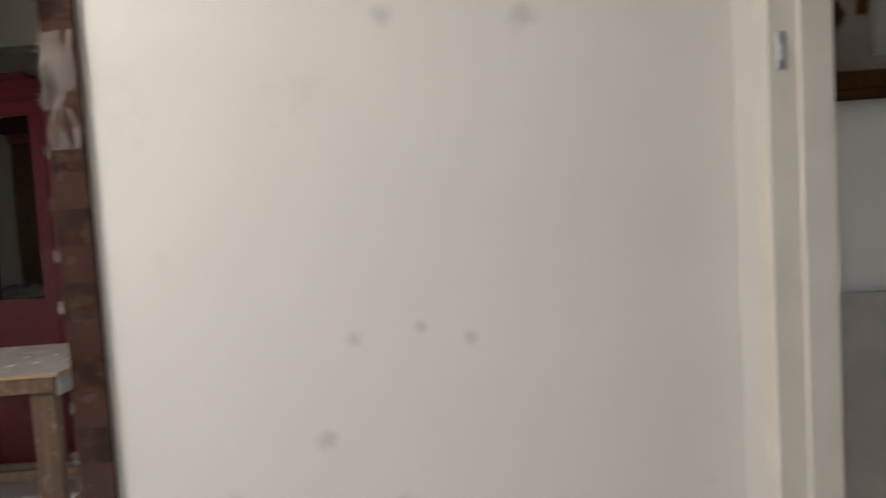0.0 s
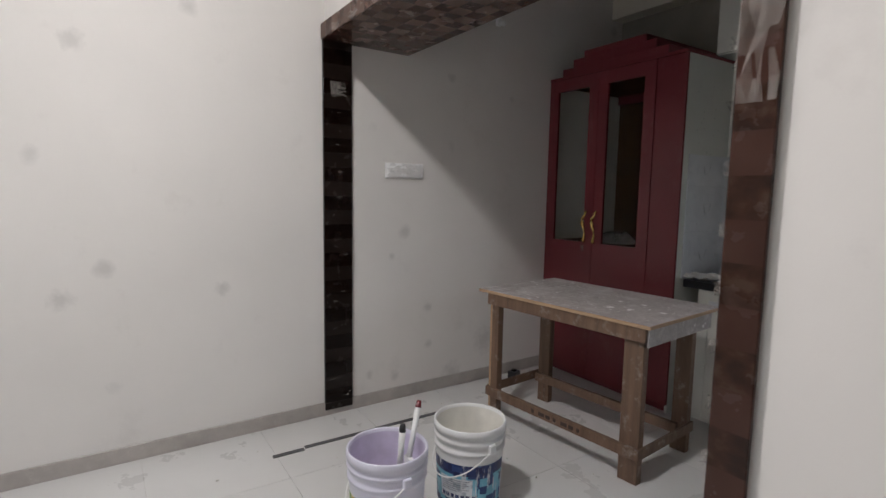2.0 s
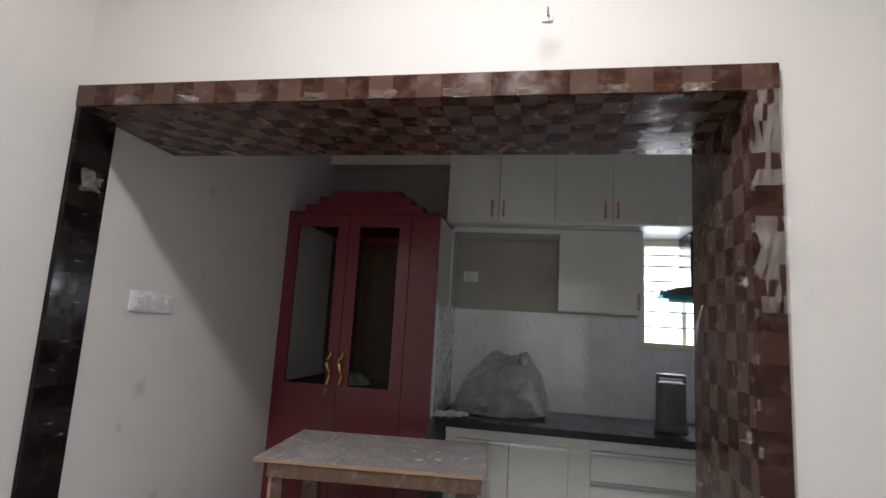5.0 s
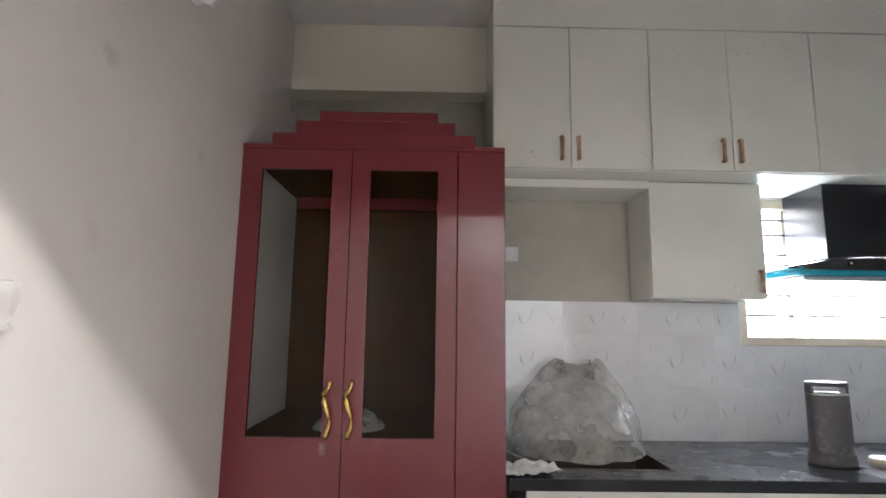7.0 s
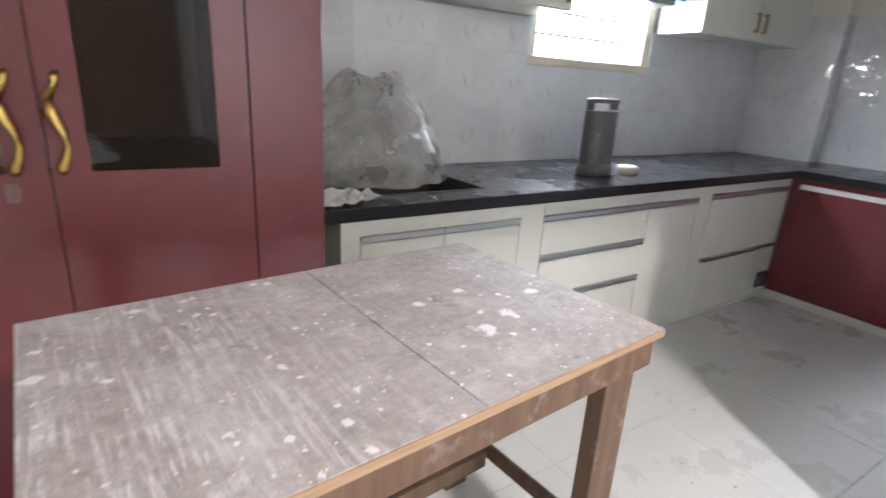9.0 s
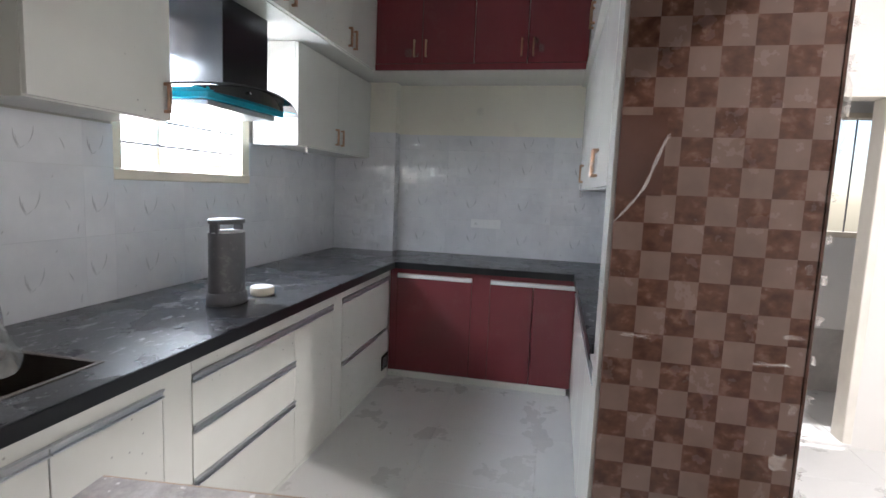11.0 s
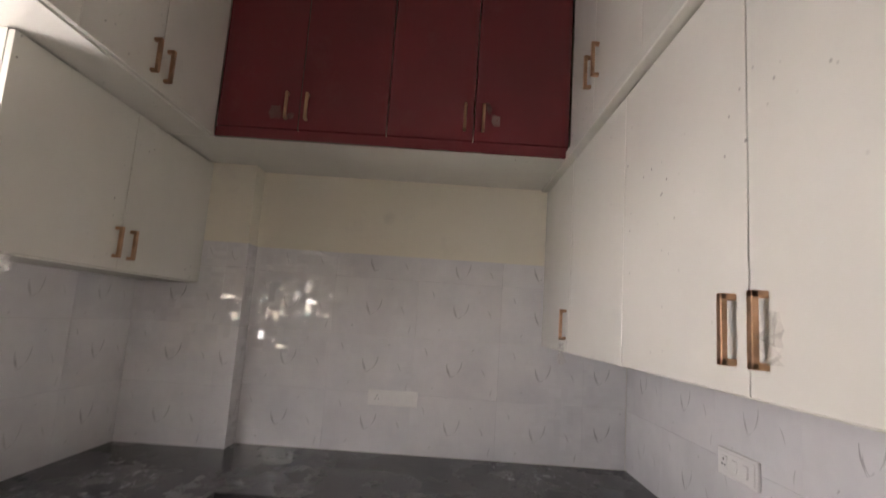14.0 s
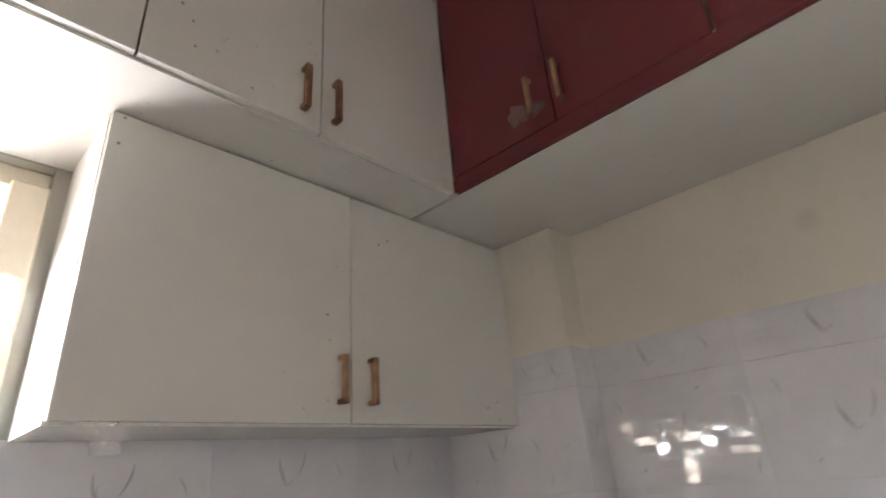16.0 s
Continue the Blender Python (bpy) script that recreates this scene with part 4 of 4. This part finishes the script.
# plastic sheet draped over taps and sink
sheet = thing("plastic_sheet", "crumpled milky plastic sheet draped over taps and sink", "plastic sheet")
bm = bmesh.new()
NU, NV = 44, 26
grid = []
for i in range(NU + 1):
    row = []
    u = i / NU
    for j in range(NV + 1):
        v = j / NV
        top = Vector((1.48 + 0.23 * u, 2.57, 1.33 - 0.035 * math.sin(math.pi * u)))
        a = math.pi + math.pi * u
        low = Vector((1.53 + 0.385 * math.cos(a), 2.50 + 0.40 * math.sin(a), 0.888))
        p = top.lerp(low, 0.5 * v ** 0.8 + 0.46 * math.sin(v * 1.75))
        p.z = top.z + (low.z - top.z) * (v ** 1.12)
        k = 0.5 + v
        p += Vector((noise.noise(Vector((u * 7, v * 3, 1))) * 0.028 * k, noise.noise(Vector((u * 7, v * 3, 7))) * 0.028 * k, noise.noise(Vector((u * 9, v * 4, 3))) * 0.012))
        p += Vector((noise.noise(Vector((u * 26, v * 7, 5))), noise.noise(Vector((u * 26, v * 7, 9))), 0)) * 0.006
        p.z, p.y, p.x = max(p.z, 0.886), min(p.y, 2.645), max(p.x, 1.125)
        row.append(bm.verts.new(p))
    grid.append(row)
for i in range(NU):
    for j in range(NV):
        f = bm.faces.new((grid[i][j], grid[i + 1][j], grid[i + 1][j + 1], grid[i][j + 1]))
        f.smooth = True
part("sheet", bm, PLASTIC, sheet)
paper = thing("paper_scrap", "crumpled white paper on the worktop edge", "paper")
bm = bmesh.new()
bmesh.ops.create_grid(bm, x_segments=14, y_segments=10, size=0.5, matrix=Matrix.LocRotScale((1.22, 2.00, 0.89), Euler((0, 0, 0.3)), (0.26, 0.17, 1)))
for v in bm.verts:
    v.co.z += abs(noise.noise(v.co * 22)) * 0.035 + abs(noise.noise(v.co * 50)) * 0.01
    v.co.x += noise.noise(v.co * 15 + Vector((5, 5, 5))) * 0.03
    v.co.y = max(v.co.y, 1.905)
    v.co.x = max(v.co.x, 1.115)
part("sheet", bm, PAPER, paper)

# ---- chimney hood ----
hood = thing("chimney_hood", "black chimney hood with curved glass and turquoise film", "cooker hood")
part("duct_cover", box(2.86, 3.245, 2.335, 2.655, 1.86, 2.273, 0.003), HOODBOX, hood, "gloss black upright box")
part("filter_body", box(2.66, 3.30, 2.27, 2.65, 1.775, 1.822, 0.004), TEAL, hood, "body under turquoise protective film")
part("filter_tray", box(2.70, 3.26, 2.30, 2.63, 1.750, 1.775, 0.004), STEEL, hood)
bm = bmesh.new()
cols = []
for i in range(33):
    u = -1 + 2 * i / 32
    x = 3.02 + 0.49 * u
    z = 1.868 - 0.055 * u * u
    yfr = 2.185 + 0.11 * u * u
    cols.append([bm.verts.new((x, y, z + dz)) for y in (yfr, 2.65) for dz in (-0.008, 0.0)])
for a, b_ in zip(cols, cols[1:]):
    for q in ((0, 2), (1, 3), (0, 1), (2, 3)):
        bm.faces.new((a[q[0]], a[q[1]], b_[q[1]], b_[q[0]]))
for c in (cols[0], cols[-1]):
    bm.faces.new((c[0], c[1], c[3], c[2]))
part("glass_canopy", bm, GLOSSBLACK, hood, "curved dark glass canopy")
bm = bmesh.new()
cols = []
for i in range(25):
    u = -1 + 2 * i / 24
    x = 2.985 + 0.34 * u
    z1, z0 = 1.858 - 0.032 * u * u, 1.796 + 0.012 * u * u
    yfr = 2.20 + 0.085 * u * u
    cols.append([bm.verts.new((x, y, z)) for y in (yfr, yfr + 0.05) for z in (z0, z1)])
for a, b_ in zip(cols, cols[1:]):
    for q in ((0, 2), (1, 3), (0, 1), (2, 3)):
        bm.faces.new((a[q[0]], a[q[1]], b_[q[1]], b_[q[0]]))
for c in (cols[0], cols[-1]):
    bm.faces.new((c[0], c[1], c[3], c[2]))
part("control_panel", bm, GLOSSBLACK, hood)
bm = bmesh.new()
cols = []
for i in range(11):
    u = -0.98 + 0.62 * i / 10
    cols.append([bm.verts.new((3.02 + 0.49 * u, y, 1.871 - 0.055 * u * u)) for y in (2.187 + 0.11 * u * u, 2.63)])
for a, b_ in zip(cols, cols[1:]):
    bm.faces.new((a[0], a[1], b_[1], b_[0]))
part("canopy_film", bm, FILMBLUE, hood, "pale blue film left on the glass")
for r in ((2.56, 2.66, 2.24, 2.62, 1.800, 1.803), (3.30, 3.38, 2.24, 2.62, 1.806, 1.809)):
    part("film_flap", box(*r), TEAL, hood, "turquoise film under the glass")
for x in (2.87, 3.24):
    part("button", tube([(x, 2.205, 1.83), (x, 2.196, 1.83)], 0.006, 8), CHROME, hood)

# ---- things on the worktop ----
duct = thing("plastic_duct", "upright grey plastic duct piece on the worktop", "duct", (2.688, 2.20, 0.88))
part("base", lathe([(0.0, 0.0), (0.100, 0.0), (0.102, 0.012), (0.099, 0.05), (0.093, 0.055)], 36, 0.7), PVC, duct)
part("body", lathe([(0.093, 0.05), (0.091, 0.10), (0.089, 0.31), (0.0885, 0.318)], 36, 0.7), PVC, duct, "dusty grey oval body")
part("end_cap", lathe([(0.0885, 0.318), (0.084, 0.324), (0.0, 0.325)], 36, 0.7), PAIL, duct, "white dusty cap")
part("top_ring", lathe([(0.0, 0.356), (0.089, 0.357), (0.0895, 0.374), (0.084, 0.377), (0.0, 0.378)], 36, 0.7), PVC, duct)
for e in (-0.079, 0.079):
    part("rib", box(e - 0.0075, e + 0.0075, -0.02, 0.02, 0.30, 0.366, 0.002), PVC, duct)
duct.scale = (1.07, 1.07, 1.0)
cap = thing("plastic_dish", "round cream plastic dish with a white top", "dish", (2.885, 2.145, 0.88))
part("rim", lathe([(0.0, 0.0), (0.050, 0.0), (0.056, 0.004), (0.057, 0.037), (0.054, 0.041)], 30), UPVC, cap)
part("top", lathe([(0.054, 0.040), (0.050, 0.045), (0.0, 0.045)], 30), SWITCH, cap)

# ---- work table ----
table = thing("work_table", "rough wooden work table splashed with white paint", "table", (0.974, 1.254, 0), 5.6)
part("tabletop", boxes([(-0.574, 0.03, -0.354, 0.366, 0.782, 0.800), (0.032, 0.566, -0.354, 0.366, 0.782, 0.800)], 0.001), PLYTOP, table, "plywood top with paint drops")
part("edge_band", boxes([(-0.574, 0.566, -0.358, -0.3545, 0.782, 0.799), (0.5665, 0.570, -0.354, 0.366, 0.782, 0.799)]), PLYEDGE, table)
LEGS = ((-0.485, -0.430, -0.325), (0.425, 0.528, -0.325), (-0.474, -0.386, 0.115), (0.425, 0.512, 0.185))
for x0, x1, y in LEGS:
    part("leg", boxes([(x0, x1, y, y + 0.045, 0.0, 0.782)], 0.002), WOOD, table)
part("leg_edge", box(-0.502, -0.4855, -0.324, -0.290, 0.0, 0.780, 0.001), PLYEDGE, table, "pale sawn edge strip")
for x0, x1, y in ((-0.503, 0.545, -0.3495), (-0.49, 0.53, 0.162)):
    part("apron", box(x0, x1, y, y + 0.0245, 0.712, 0.782, 0.002), WOOD, table)
for x0, x1, y in ((-0.503, 0.545, -0.3505), (-0.48, 0.50, 0.0895)):
    part("rail", box(x0, x1, y, y + 0.025, 0.135, 0.190, 0.002), WOOD, table)
for x in (-0.516, 0.529):
    part("side_rail", box(x, x + 0.013, -0.325, 0.20, 0.135, 0.190, 0.002), WOOD, table)
    part("side_apron", box(x, x + 0.013, -0.325, 0.161, 0.712, 0.782, 0.002), WOOD, table)
part("side_board", box(0.5425, 0.552, -0.330, 0.30, 0.69, 0.781, 0.002), PLYTOP, table, "splattered board below the top")
for k in range(7):
    w = 0.018 + 0.012 * (k * 5 % 3)
    part("stencil_mark", box(-0.12 + k * 0.052, -0.12 + k * 0.052 + w, -0.3520, -0.3504, 0.152, 0.172), STENCIL, table, "dark stencilled mark")

# ---- paint pails ----
def pail(name, label, at, body, inside, band_rows, fill, turn):
    ob = thing(name, label, "bucket", at, turn)
    ob.scale = (1.06, 1.06, 1.06)
    b = part("shell", lathe([(0.0, 0.002), (0.128, 0.002), (0.132, 0.01), (0.143, 0.25), (0.143, 0.262), (0.150, 0.264), (0.150, 0.276), (0.144, 0.279), (0.145, 0.305), (0.152, 0.307), (0.152, 0.318), (0.146, 0.321), (0.147, 0.335), (0.153, 0.337), (0.153, 0.366), (0.149, 0.370), (0.144, 0.367), (0.142, 0.355)], 48), body, ob)
    part("inner_coat", lathe([(0.1435, 0.365), (0.140, 0.30), (0.133, fill + 0.02), (0.128, fill), (0.0, fill - 0.004)], 48), inside, ob, "paint-coated inside")
    for mat, z0, z1, a0, a1, out in band_rows:
        bm = bmesh.new()
        n = 24
        r = lambda z: 0.132 + (z - 0.01) / 0.24 * 0.011 + out
        cols = [[bm.verts.new((r(z) * math.cos(a), r(z) * math.sin(a), z)) for z in (z0, z1)] for a in [radians(a0 + (a1 - a0) * k / n) for k in range(n + 1)]]
        for p, q in zip(cols, cols[1:]):
            f = bm.faces.new((p[0], q[0], q[1], p[1]))
            f.smooth = True
        part("label", bm, mat, ob, "printed label band")
    arc = [(0.156 * math.cos(radians(a)), 0.156 * math.sin(radians(a)), 0.29 - 0.13 * math.sin(radians(a - 180))) for a in range(190, 351, 8)]
    part("bail", tube([(-0.155, 0, 0.29), *arc, (0.155, 0, 0.29)], 0.0028, 6), SWITCH, ob, "wire handle")
    for e in (-0.154, 0.154):
        part("ear", box(e - 0.008, e + 0.008, -0.016, 0.016, 0.272, 0.31, 0.003), body, ob)
    return ob


def label_print(name, c1, c2, c3, scale):
    m, N, L, b = shader(name, 0.35)
    co = coords(N, L, False)
    v = N.new("ShaderNodeTexVoronoi")
    v.inputs["Scale"].default_value = scale
    v.distance, v.inputs["Randomness"].default_value = "CHEBYCHEV", 0.35
    L.new(co, v.inputs["Vector"])
    g = N.new("ShaderNodeSeparateColor")
    L.new(v.outputs["Color"], g.inputs[0])
    col = ramp(N, L, g.outputs[0], (0.3, c1), (0.36, c2), (0.66, c2), (0.7, c3))
    drip = ramp(N, L, noise_tex(N, L, co, 9, 6, 0.7, (5, 5, 0.7)), (0.56, (0,) * 3), (0.64, (0.9,) * 3))
    L.new(blend(N, L, drip, col, (0.72, 0.72, 0.73)), b.inputs["Base Color"])
    return m


LAB_G = label_print("green_yellow_label", (0.10, 0.22, 0.03), (0.55, 0.42, 0.03), (0.18, 0.30, 0.06), 34)
LAB_B = label_print("blue_label", (0.02, 0.05, 0.16), (0.16, 0.42, 0.55), (0.20, 0.48, 0.60), 28)
LAB_N = label_print("navy_label", (0.01, 0.015, 0.08), (0.015, 0.03, 0.12), (0.03, 0.06, 0.18), 40)
LAB_T = label_print("grey_label_print", (0.16, 0.18, 0.22), (0.24, 0.26, 0.30), (0.3, 0.32, 0.36), 300)
LAB_W = label_print("white_label", (0.62, 0.66, 0.70), (0.70, 0.72, 0.74), (0.4, 0.45, 0.5), 60)
pail_1 = pail("paint_bucket", "lilac-smeared paint bucket with a green and yellow label", (1.23, -0.20, 0), PALELILAC, LILAC, [(LAB_G, 0.03, 0.215, 180, 360, 0.001), (LAB_N, 0.165, 0.20, 285, 330, 0.002), (LAB_N, 0.10, 0.15, 250, 262, 0.002), (LAB_W, 0.04, 0.155, 296, 345, 0.002), *[(LAB_T, z, z + 0.003, a, a + w, 0.003) for z, a, w in ((0.14, 302, 36), (0.125, 300, 18), (0.125, 322, 18), (0.117, 300, 15), (0.117, 322, 16), (0.105, 300, 18), (0.105, 322, 14), (0.095, 300, 14), (0.08, 300, 18), (0.08, 322, 18), (0.07, 300, 16))], (SWITCH, 0.178, 0.186, 291, 321, 0.003)], 0.17, 0)
pail_2 = pail("paint_bucket", "white paint bucket with a blue label and drips", (1.19, 0.235, 0), PAIL, OFFWHITE, [(LAB_B, 0.03, 0.225, 190, 395, 0.001), (LAB_N, 0.18, 0.225, 190, 395, 0.002), (LAB_N, 0.03, 0.05, 190, 395, 0.002), (LAB_W, 0.07, 0.165, 270, 330, 0.002), *[(LAB_T, z, z + 0.003, 274, 274 + w, 0.003) for z, w in ((0.155, 50), (0.146, 46), (0.137, 50), (0.128, 42), (0.119, 50), (0.110, 30))], *[(LAB_N, 0.079, 0.096, 274 + 9 * k, 280 + 9 * k, 0.003) for k in range(6)]], 0.22, 0)
for (x, y, dx, dy, lab) in ((1.338, -0.205, 0.022, 0.0, "paint brush with a worn pale handle in the bucket"), (1.270, -0.125, -0.06, 0.075, "paint brush with a red-tipped white handle in the bucket")):
    br = thing("paint_brush", lab, "paint brush", (0, 0, 0.015))
    part("handle", tube([(x, y, 0.32), (x + dx * 0.5, y + dy * 0.5, 0.40), (x + dx, y + dy, 0.49)], [0.013, 0.011, 0.014], 8), PAIL, br)
    part("tip", tube([(x + dx, y + dy, 0.488), (x + dx * 1.15, y + dy * 1.15, 0.515)], [0.0142, 0.010], 8), BLACK if dx > 0 else RED, br)
    part("ferrule", boxes([(x - 0.025, x + 0.025, y - 0.01, y + 0.01, 0.27, 0.325)], 0.003), PAIL, br)
    part("bristles", boxes([(x - 0.024, x + 0.024, y - 0.009, y + 0.009, 0.19, 0.27)], 0.002), LILAC, br)

# ---- carton ----
carton = thing("cardboard_box", "open brown cardboard box beside the pillar", "box", (2.150, -0.045, 0), 13)
W2, D2, HB = 0.160, 0.19, 0.36
part("wall_panel", box(-W2, W2, D2 - 0.005, D2, 0.006, HB), CARD, carton)
part("wall_panel", box(-W2, W2, -D2, -D2 + 0.005, 0.006, 0.27), CARD, carton)
part("wall_panel", box(-W2, -W2 + 0.005, -D2 + 0.005, D2 - 0.005, 0.006, 0.27), CARD, carton)
part("wall_panel", box(W2 - 0.005, W2, -D2 + 0.005, D2 - 0.005, 0.006, 0.30), CARD, carton)
part("bottom_panel", box(-W2, W2, -D2, D2, 0.0, 0.006), CARD, carton)
fl = part("flap", box(-0.085, 0.045, -0.15, 0.13, -0.002, 0.002), CARD, carton)
fl.matrix_local = pose(-0.09, 0.0, 0.27, 0, 20, 4)
fl = part("flap", box(-0.002, 0.002, -0.17, 0.17, -0.06, 0.06), CARD, carton)
fl.matrix_local = pose(W2 + 0.022, 0.0, 0.345, 0, 24, 0)
pack = thing("small_carton", "small dark blue carton inside the cardboard box", "carton", (2.17, -0.06, 0.008), 13)
part("body", box(-0.05, 0.06, -0.07, 0.07, 0.0, 0.20, 0.003), BLUE, pack)
part("lid_band", box(-0.051, 0.061, -0.071, 0.071, 0.135, 0.165, 0.003), LAB_W, pack)
pack2 = thing("plastic_packet", "white plastic packet inside the cardboard box", "packet", (2.06, -0.13, 0.008), 30)
part("body", box(-0.05, 0.05, -0.06, 0.06, 0.0, 0.17, 0.02), PAIL, pack2)

# ---- on the floor ----
for y0, y1, x in ((-0.42, -0.255, 0.362), (-0.245, 0.17, 0.345), (0.18, 0.70, 0.338), (0.735, 0.80, 0.334)):
    st = thing("metal_strip", "thin grey metal strip lying on the floor", "metal strip", group="strips on the floor")
    part("strip", boxes([(x - 0.010, x + 0.010, y0, y1, 0.0, 0.003), (x - 0.010, x - 0.008, y0, y1, 0.003, 0.008), (x + 0.008, x + 0.010, y0, y1, 0.003, 0.008)]), PVC, st)
junk = thing("junction_box", "small black plastic box on the floor by the wall", "box", (0.10, 1.45, 0.0), 20)
part("body", box(-0.035, 0.035, -0.04, 0.04, 0.0, 0.055, 0.006), BLACK, junk)
part("cap", tube([(0, 0, 0.055), (0, 0, 0.066)], 0.02, 12), GLOSSBLACK, junk)
rnd = random.Random(8)
bm = bmesh.new()
for k in range(140):
    x, y = (rnd.uniform(1.9, 4.2), rnd.uniform(0.7, 1.9)) if k % 2 else (rnd.uniform(0.2, 2.3), rnd.uniform(-0.8, 1.8))
    r = rnd.uniform(0.002, 0.007)
    m = Matrix.LocRotScale((x, y, r * 0.4), Euler((rnd.random(), rnd.random(), rnd.random() * 6)), (r, r * rnd.uniform(0.5, 2), r * 0.7))
    bmesh.ops.create_icosphere(bm, subdivisions=1, radius=1, matrix=m)
tagged(solid("plaster_crumbs", bm, PAPER, "plaster crumbs scattered over the floor", "debris"), kind="stuff")

# dark cabinet in the utility room
dk = thing("wall_cabinet", "dark brown wall cabinet in film in the utility room", "cabinet")
part("carcass", box(4.20, 5.0, -0.06, -0.014, 1.59, 2.35, 0.003), BROWN, dk)
part("door", box(4.30, 4.60, -0.078, -0.061, 1.66, 2.345, 0.002), BLACK, dk)
part("bottom_rail", box(4.20, 5.0, -0.07, -0.014, 1.575, 1.589, 0.002), BROWN, dk)
scrap(dk, (4.32, -0.08, 1.80), 0.25, 0.35, "y", 77)

# ---- floor tiles ----
bm = box(-0.2991, 0.2991, -0.2991, 0.2991, -0.008, 0.0, 0.0007)
floor_tile = mesh_of("floor_tile", bm, FLOOR)
x0, y0 = 0.30, -3.7
for i in range(9):
    for j in range(11):
        x, y = x0 + 0.6 * i, y0 + 0.6 * j
        if x > 5.1 or y > 2.6:
            continue
        t = new("tile", floor_tile)
        t.parent = ground
        t.location = (x, y, 0)

# ---- wall tiles ----
TW, TH = 0.435, 0.29


def feather_tile(w, h, seed, mat):
    """A tile in the x-z plane facing -y with printed feather strokes and dots."""
    rnd = random.Random(seed)
    bm = box(-w / 2 + 0.0003, w / 2 - 0.0003, -0.008, 0.0, -h / 2 + 0.0003, h / 2 - 0.0003)
    dx, dz = rnd.uniform(-0.02, 0.02), rnd.uniform(-0.015, 0.015)
    # start, end, bend and width of each stroke
    strokes = [(-0.046, 0.035, -0.026, -0.034, -0.006, 0.0028), (-0.036, 0.012, -0.020, -0.030, -0.006, 0.0018), (0.030, 0.052, 0.008, -0.012, 0.006, 0.0024), (-0.026, -0.034, -0.006, -0.018, 0.004, 0.0014),
               (0.130, 0.020, 0.150, -0.020, 0.003, 0.0018), (-0.165, 0.105, -0.150, 0.070, 0.003, 0.0015), (0.190, -0.075, 0.182, -0.115, -0.002, 0.0015), (-0.110, -0.085, -0.117, -0.097, 0.001, 0.0022), (0.085, 0.115, 0.078, 0.105, 0.001, 0.0022)]
    for x0, z0, x1, z1, bend, wide in strokes:
        x0, x1, z0, z1 = x0 + dx, x1 + dx, z0 + dz, z1 + dz
        if max(abs(x0), abs(x1)) > w / 2 - 0.02 or max(abs(z0), abs(z1)) > h / 2 - 0.01:
            continue
        prev = None
        for k in range(8):
            u = k / 7
            off = bend * math.sin(math.pi * u)
            wd = wide * math.sin(math.pi * min(max(u, 0.08), 0.93)) + 0.0004
            x, z = x0 + (x1 - x0) * u + off, z0 + (z1 - z0) * u
            pair = (bm.verts.new((x - wd, -0.0086, z)), bm.verts.new((x + wd, -0.0086, z)))
            if prev:
                f = bm.faces.new((prev[0], prev[1], pair[1], pair[0]))
                f.material_index = 1
            prev = pair
    me = bpy.data.meshes.new("wall_tile")
    bm.normal_update()
    bm.to_mesh(me)
    bm.free()
    me.materials.append(mat)
    me.materials.append(MOTIF)
    return me


TILE_CACHE = {}


def tile_run(parent, a0, a1, z0, z1, place, mat=TILE):
    """Fills a rectangle of a wall with tiles; place(a, z) gives the pose of a tile's centre."""
    na = max(1, math.ceil((a1 - a0) / TW - 1e-6))
    nz = max(1, math.ceil((z1 - z0) / TH - 1e-6))
    for i in range(na):
        e0, e1 = a0 + i * TW, min(a0 + (i + 1) * TW, a1)
        for j in range(nz):
            f0, f1 = z0 + j * TH, min(z0 + (j + 1) * TH, z1)
            key = (round(e1 - e0, 3), round(f1 - f0, 3), (i + j) % 3, mat.name)
            if key not in TILE_CACHE:
                TILE_CACHE[key] = feather_tile(key[0], key[1], int(key[0] * 1000 + key[1] * 7000 + key[2] * 31), mat)
            t = new("tile", TILE_CACHE[key])
            t.parent = parent
            t.matrix_world = place((e0 + e1) / 2, (f0 + f1) / 2)


tile_run(wall_north, 1.106, 2.56, 0.88, 1.644, lambda a, z: pose(a, 2.668, z), TILE_FLAT)
tile_run(wall_north, 2.56, 3.58, 0.88, 1.408, lambda a, z: pose(a, 2.668, z), TILE_FLAT)
tile_run(wall_north, 3.58, 4.866, 0.88, 1.66, lambda a, z: pose(a, 2.668, z), TILE_FLAT)
tile_run(wall_east, -2.13, -0.172, 0.88, 1.874, lambda a, z: pose(4.998, -a, z, 0, 0, -90))
tile_run(wall_east, -2.658, -2.122, 0.88, 1.874, lambda a, z: pose(4.868, -a, z, 0, 0, -90))
tile_run(wall_east, 4.860, 4.990, 0.88, 1.874, lambda a, z: pose(9.85 - a, 2.13, z))
tile_run(wall_hall, -4.99, -2.54, 0.88, 1.466, lambda a, z: pose(-a, 0.162, z, 0, 0, 180), TILE_FLAT)
tile_run(cab, 0.075, 0.81, 0.88, 1.65, lambda a, z: pose(1.104, 1.845 + a, z, 0, 0, 90))
